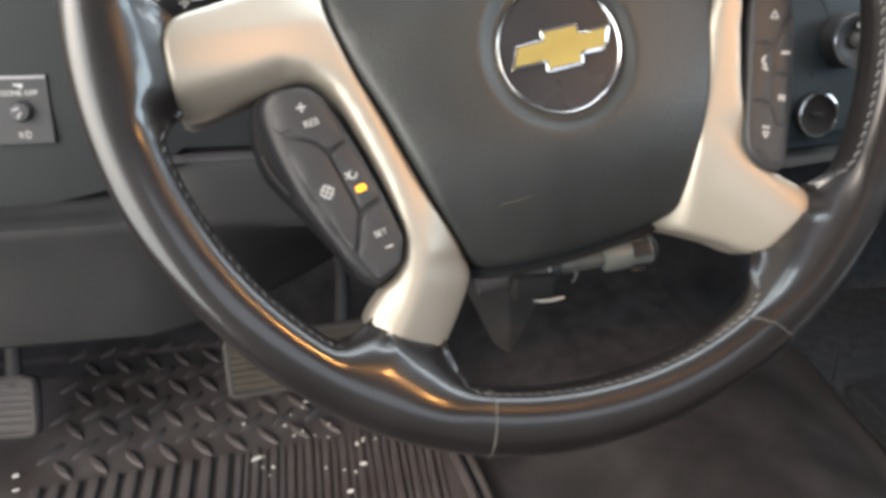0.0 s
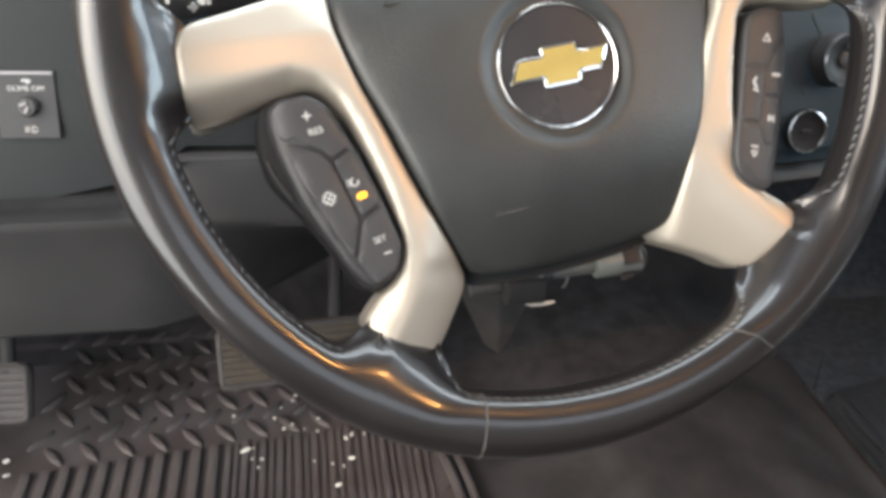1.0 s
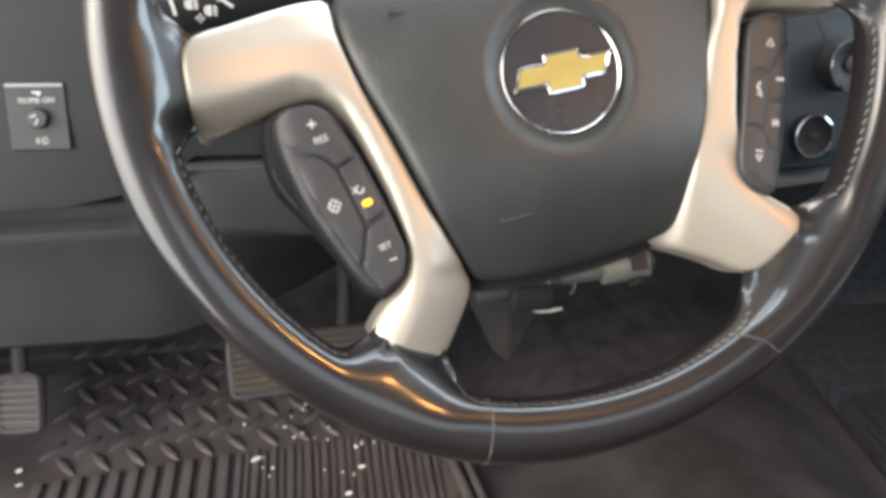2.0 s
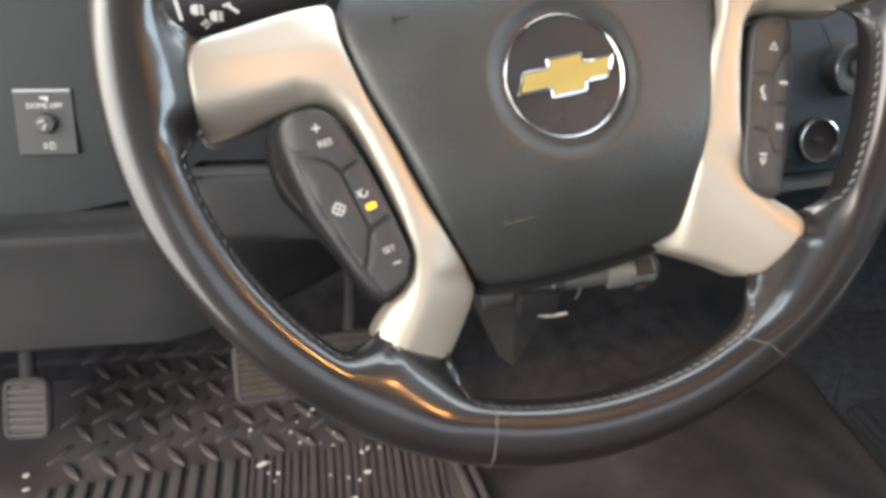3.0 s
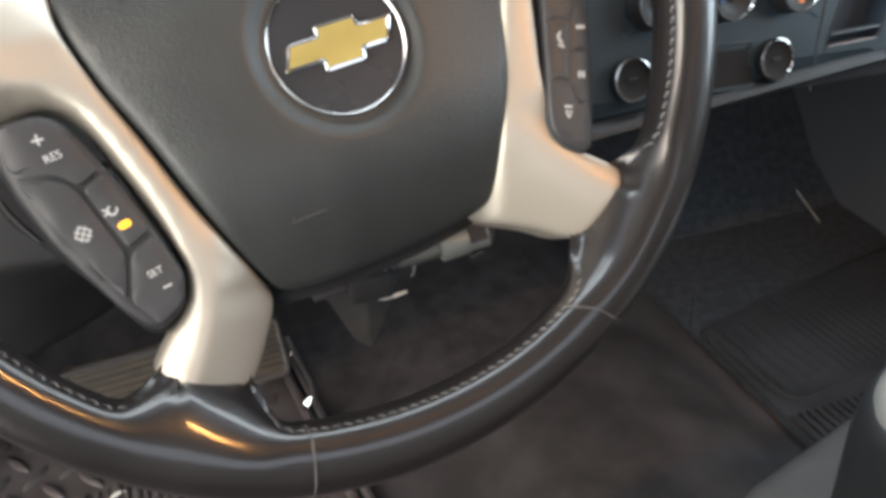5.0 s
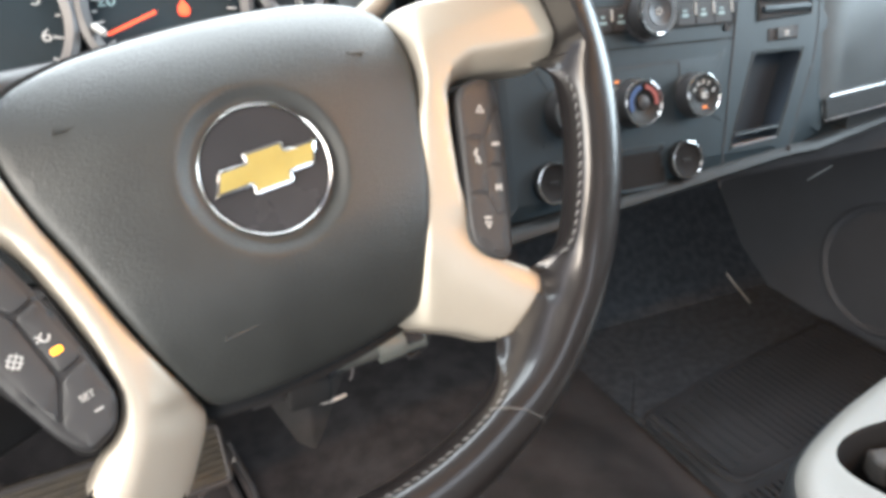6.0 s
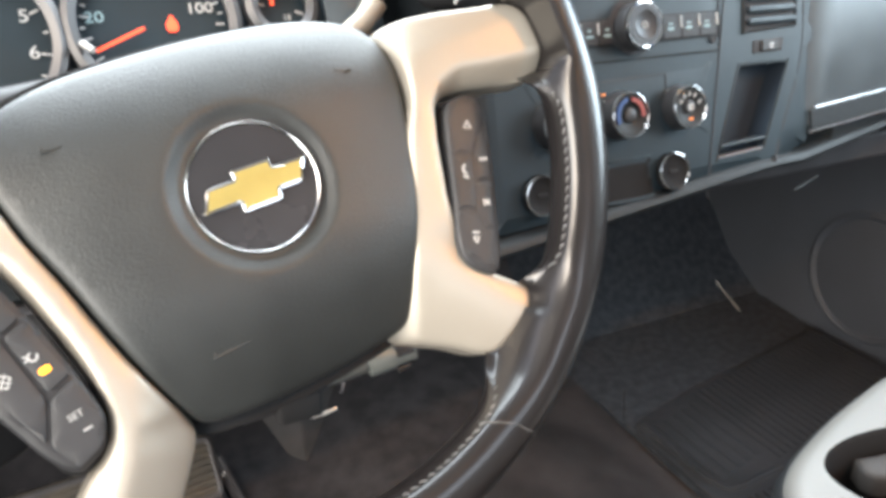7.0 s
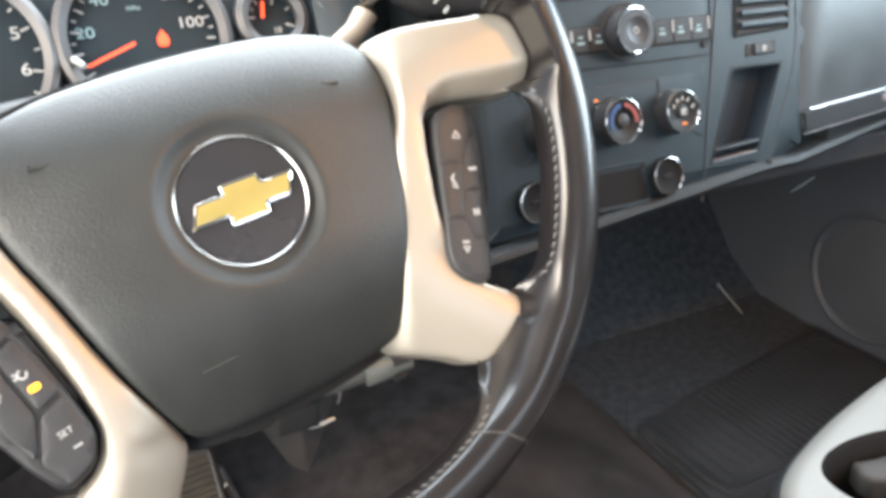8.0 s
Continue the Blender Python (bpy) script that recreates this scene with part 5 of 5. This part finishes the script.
def build_mat():
    m = thing("driver_floor_mat", "dusty black rubber floor mat with tread-plate relief", "floor mat", pose(0, 0, 0.0))
    o = rounded([(-0.57, -0.05), (0.095, -0.05), (0.060, 0.34), (0.030, 0.62), (-0.02, 0.66), (-0.50, 0.66), (-0.56, 0.60), (-0.57, 0.40)], 0.03, 5)
    part("mat_sheet", plate(o, lambda x, y: 0.0 if y < 0.60 else 0.2 * (y - 0.60), 0.008, 0.003, 0.03), M_RUBBER, m, "rubber mat sheet")
    part("mat_border", rod([(0.072, 0.10, 0.002), (0.058, 0.30, 0.002), (0.048, 0.37, 0.002), (0.030, 0.60, 0.002)], 0.006, 8), M_RUBBER, m, "raised mat border")
    part("mat_border", rod([(0.088, 0.10, 0.001), (0.074, 0.30, 0.001), (0.064, 0.38, 0.001), (0.045, 0.60, 0.001)], 0.005, 8), M_RUBBER, m, "raised mat border")
    # raised lozenges, two ways
    n = 10
    rings = []
    bm = bmesh.new()
    for f, h in ((1.0, -0.0001), (0.86, 0.0025), (0.62, 0.0039), (0.28, 0.0042)):
        ring = []
        for i in range(n):
            a = 2 * math.pi * i / n
            ring.append(bm.verts.new((0.021 * f * math.cos(a), 0.0058 * f * math.sin(a) * (1 - 0.35 * abs(math.cos(a)) ** 3), h)))
        rings.append(ring)
    for p, q in zip(rings, rings[1:]):
        for i in range(n):
            bm.faces.new((p[i], p[(i + 1) % n], q[(i + 1) % n], q[i]))
    bm.faces.new(rings[-1])
    lozenge = finish("lozenge", bm, M_RUBBER, angle=50)
    lean = math.tan(radians(MAT_TURN))
    for j in range(-1, 5):
        for i in range(-7, 8):
            for half, tilt in ((0.0, -52), (0.5, 52)):
                x, y = -0.287 + (i + half) * 0.0388, 0.474 + (j + half) * 0.0615
                y += (x + 0.287) * lean * (1.0 if y < 0.46 else 0.5)
                if -0.435 < x < 0.015 and 0.405 + (x + 0.25) * 0.11 < y < 0.64:
                    ob = new("lozenge", lozenge)
                    ob.parent, ob.matrix_basis = m, pose(x, y, 0.0003 if y < 0.60 else 0.2 * (y - 0.60), 0, 0, tilt + random.uniform(-2, 2))
    # ribs nearer the seat
    made = None
    for k in range(24):
        x = -0.425 + 0.0205 * k
        if x > 0.035:
            break
        top = 0.388 + (x + 0.30) * 0.11
        if made is None:
            made = part("rib", box(-0.0055, 0.0055, -0.30, 0.0, -0.001, 0.006, 0.0018), M_RUBBER, m, m=pose(x, top, 0.0, 0, 0, -1))
        elif x > -0.20:  # worn lower and narrower over the trodden half
            wear = random.uniform(0.0028, 0.0042)
            part("rib", box(-0.0036, 0.0036, -0.30, 0.0, -0.001, wear, 0.0014), M_RUBBER, m, m=pose(x - 0.004, top - random.uniform(0, 0.004), 0.0, 0, 0, -1 + random.uniform(-0.6, 0.6)))
            part("rib", box(-0.0024, 0.0024, -0.30, 0.0, -0.001, wear - 0.0010, 0.0008), M_RUBBER, m, m=pose(x + 0.006, top - 0.003 - random.uniform(0, 0.004), 0.0, 0, 0, -1 + random.uniform(-0.6, 0.6)))
        else:
            ob = new("rib", made.data)
            ob.parent, ob.matrix_basis = m, pose(x, top - random.uniform(0, 0.002), 0.0, 0, 0, -1 + random.uniform(-0.4, 0.4))
    return m


build_mat()


def scraps():
    places = [(-0.184, 0.380, 0.013, 0.0055, 25), (-0.164, 0.363, 0.004, 0.003, 0), (-0.056, 0.392, 0.0075, 0.0035, 70), (-0.064, 0.386, 0.005, 0.003, 100), (-0.059, 0.352, 0.008, 0.0045, 5), (-0.078, 0.312, 0.008, 0.0045, 10),
              (-0.121, 0.473, 0.007, 0.004, 20), (-0.199, 0.442, 0.0035, 0.0035, 0), (-0.138, 0.412, 0.0040, 0.0030, 30), (-0.149, 0.432, 0.0035, 0.0025, 0), (-0.451, 0.396, 0.007, 0.006, 0), (-0.445, 0.373, 0.007, 0.003, 20),
              (-0.126, 0.462, 0.0030, 0.0022, 60), (-0.141, 0.450, 0.0026, 0.0020, 0), (-0.095, 0.425, 0.0030, 0.0025, 40), (-0.070, 0.340, 0.0030, 0.0025, 10), (-0.168, 0.350, 0.0026, 0.0022, 10)]
    for k in range(9):
        s = random.uniform(0.0012, 0.0026)
        places.append((random.gauss(-0.115, 0.045), random.gauss(0.395, 0.045), s * 1.3, s, random.uniform(0, 180)))
    for x, y, l, w, turn in places:
        bm = bmesh.new()
        n = 9
        ring = []
        for k in range(n):
            a = 2 * math.pi * k / n
            f = random.uniform(0.75, 1.1)
            ring.append(Vector((l * 0.6 * f * math.cos(a), w * 0.6 * f * math.sin(a), 0)))
        lo = [bm.verts.new(q) for q in ring]
        hi = [bm.verts.new(q * 0.8 + Vector((0, 0, random.uniform(0.0012, 0.0022)))) for q in ring]
        bm.faces.new(hi)
        for k in range(n):
            j = (k + 1) % n
            bm.faces.new((lo[k], lo[j], hi[j], hi[k]))
        solid("paper_scrap", bm, M_PAPER, "tiny torn white paper scrap on the rubber mat", "scrap", pose(x, y, 0.006, 0, 0, turn), group="paper scraps on the mat", smooth=False)


scraps()


# ---- passenger footwell ----
def build_passenger_mat():
    o = rounded([(0.582, -0.40), (1.098, -0.40), (1.098, 0.615), (0.610, 0.615), (0.604, 0.40)], 0.01, 3)
    solid("floor", plate(o, lambda x, y: -0.002, 0.010, 0.004, 0.05), M_TOE_GREY, "black looped carpet in the passenger footwell", kind="structure", smooth=False)
    m = thing("passenger_floor_mat", "black ribbed rubber passenger floor mat", "floor mat", pose(0, 0, 0.006))
    o = rounded([(0.592, 0.05), (1.085, 0.05), (1.085, 0.475), (0.750, 0.424), (0.608, 0.392)], 0.02, 5)
    part("mat_sheet", plate(o, lambda x, y: 0.0, 0.010, 0.003, 0.03), M_MATP, m, "black rubber sheet", smooth=False)
    edge = spline([(0.6185, 0.384), (0.6170, 0.300), (0.6190, 0.245), (0.6260, 0.226), (0.6450, 0.2205), (0.70, 0.2235), (0.80, 0.2255)], 0.008, closed=False)
    part("mat_border", rod([(q.x, q.y, 0.0005) for q in edge], 0.0045, 8), M_MATP, m, "raised mat border")
    made = None
    for k in range(23):
        x = 0.742 + 0.0145 * k
        if made is None:
            made = part("rib", box(-0.0042, 0.0042, -0.085, 0.085, -0.001, 0.0024, 0.0010), M_MATP, m, m=pose(x, 0.325, 0.0))
        else:
            ob = new("rib", made.data)
            ob.parent, ob.matrix_basis = m, pose(x, 0.325 + 0.0022 * k, 0.0)
    made = None
    for k in range(5):
        x = 0.638 + 0.0205 * k
        if made is None:
            made = part("wide_rib", box(-0.0065, 0.0065, -0.082, 0.050, -0.001, 0.0014, 0.0008), M_MATP, m, m=pose(x, 0.325, 0.0))
        else:
            ob = new("wide_rib", made.data)
            ob.parent, ob.matrix_basis = m, pose(x, 0.325 + 0.0040 * k, 0.0)
    made = None
    for k in range(11):
        x = 0.604 + 0.0125 * k
        if made is None:
            made = part("edge_rib", box(-0.0038, 0.0038, -0.030, 0.022, -0.001, 0.0032, 0.0010), M_MATP, m, m=pose(x, 0.180, 0.0))
        else:
            ob = new("edge_rib", made.data)
            ob.parent, ob.matrix_basis = m, pose(x, 0.180, 0.0)


build_passenger_mat()

# round speaker low on the passenger's side
speaker = thing("door_speaker", "large round black speaker grille low on the passenger door", "speaker", pose(1.10, 0.405, 0.126, 0, -90))
part("speaker_ring", lathe([(0.116, 0.0), (0.115, 0.003), (0.109, 0.006), (0.103, 0.004), (0.101, 0.001)], 64), M_KICK, speaker)
part("speaker_grille", lathe([(0.101, 0.001), (0.085, 0.003), (0.05, 0.0045), (0.0, 0.005)], 48), M_KICK, speaker)


strip = thing("metal_strip", "thin bright metal strip lying on the dark toe-board", "metal strip", Matrix())
part("blade", rod([(1.0203, 0.652, 0.030), (1.0225, 0.636, 0.019), (1.0240, 0.620, 0.010), (1.012, 0.585, 0.006), (1.006, 0.572, 0.006)], [0.0008, 0.0010, 0.0010, 0.0017, 0.0008], 6), M_METAL, strip)


# ---- centre console and seat ----
def build_console():
    c = thing("centre_console", "light grey console with a dark cup holder", "console", pose(0, 0, 0.412))
    o = spline([(0.243, -0.128), (0.252, -0.107), (0.275, -0.089), (0.315, -0.074), (0.365, -0.061), (0.430, -0.050), (0.53, -0.050), (0.56, -0.10), (0.56, -0.30), (0.25, -0.30), (0.238, -0.20)], 0.006)
    hole = spline([(0.284, -0.128), (0.286, -0.106), (0.303, -0.094), (0.330, -0.091), (0.360, -0.097), (0.375, -0.115), (0.370, -0.150), (0.335, -0.170), (0.298, -0.160)], 0.005)
    part("top_rim", plate(o, lambda x, y: 0.0, 0.004, 0.011, 0.010, hole), M_CONSOLE, c, "light grey moulded top")
    # the cup well, its depth shade put into a near-black colour
    rows = []
    for z, k in ((0.0, 0.0), (-0.004, 0.001), (-0.06, 0.004)):
        rows.append([Vector((q.x, q.y, z)) for q in (inset(hole, k) if k else hole)])
    part("cup_well", sweep(True, rows, cap=False), M_DEEP, c, "cup well with its inner shade put into black")
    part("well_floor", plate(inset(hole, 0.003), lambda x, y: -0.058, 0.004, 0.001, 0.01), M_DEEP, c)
    part("cup_pad", plate(rounded([(0.3293, -0.0945), (0.3239, -0.1052), (0.3253, -0.1117), (0.3312, -0.1159), (0.366, -0.1200), (0.362, -0.1010), (0.3429, -0.0987)], 0.002), lambda x, y: -0.014, 0.012, 0.003, 0.008), M_CLOTH, c, "grey rubber cup grip")
    rows = []
    for z, k in ((-0.0075, 0.0015), (-0.010, -0.0015), (-0.018, -0.0035), (-0.04, -0.0045), (-0.10, 0.0), (-0.20, 0.008)):
        rows.append([Vector((q.x, q.y, z)) for q in inset(o, k)])
    # the side's shadow is painted in: near-black under the light grey top
    part("side", sweep(True, rows, cap=False), M_DIALFACE, c, "console side with its shadow put into near-black")


build_console()

bm = box(0.0, 0.36, -0.75, 0.012, 0.02, 0.255, 0.03, seg=4)
seat = thing("seat_cushion", "grey cloth centre seat cushion under the console", "seat", pose(0.262, -0.036, 0.0, 0, 0, 13.0))
part("upholstery", bm, M_CLOTH, seat, "grey woven cloth cushion")


# ---- loose cable beside the brake pedal ----
cable = thing("loose_cable", "thin black cable with a bright foil end on the mat", "cable")
part("lead", rod([(0.026, 0.405, 0.150), (0.034, 0.402, 0.120), (0.046, 0.400, 0.080), (0.050, 0.398, 0.045), (0.060, 0.395, 0.010), (0.075, 0.37, 0.006)], 0.0030, 8), M_VOID, cable, "black cable")
part("foil_end", rod([(0.033, 0.392, 0.048), (0.038, 0.392, 0.056), (0.044, 0.392, 0.064)], [0.0015, 0.0060, 0.0018], 5), M_CHROME, cable, "crumpled bright foil")
part("foil_end", rod([(0.026, 0.400, 0.125), (0.030, 0.400, 0.130)], [0.0012, 0.0030], 5), M_CHROME, cable, "crumpled bright foil")
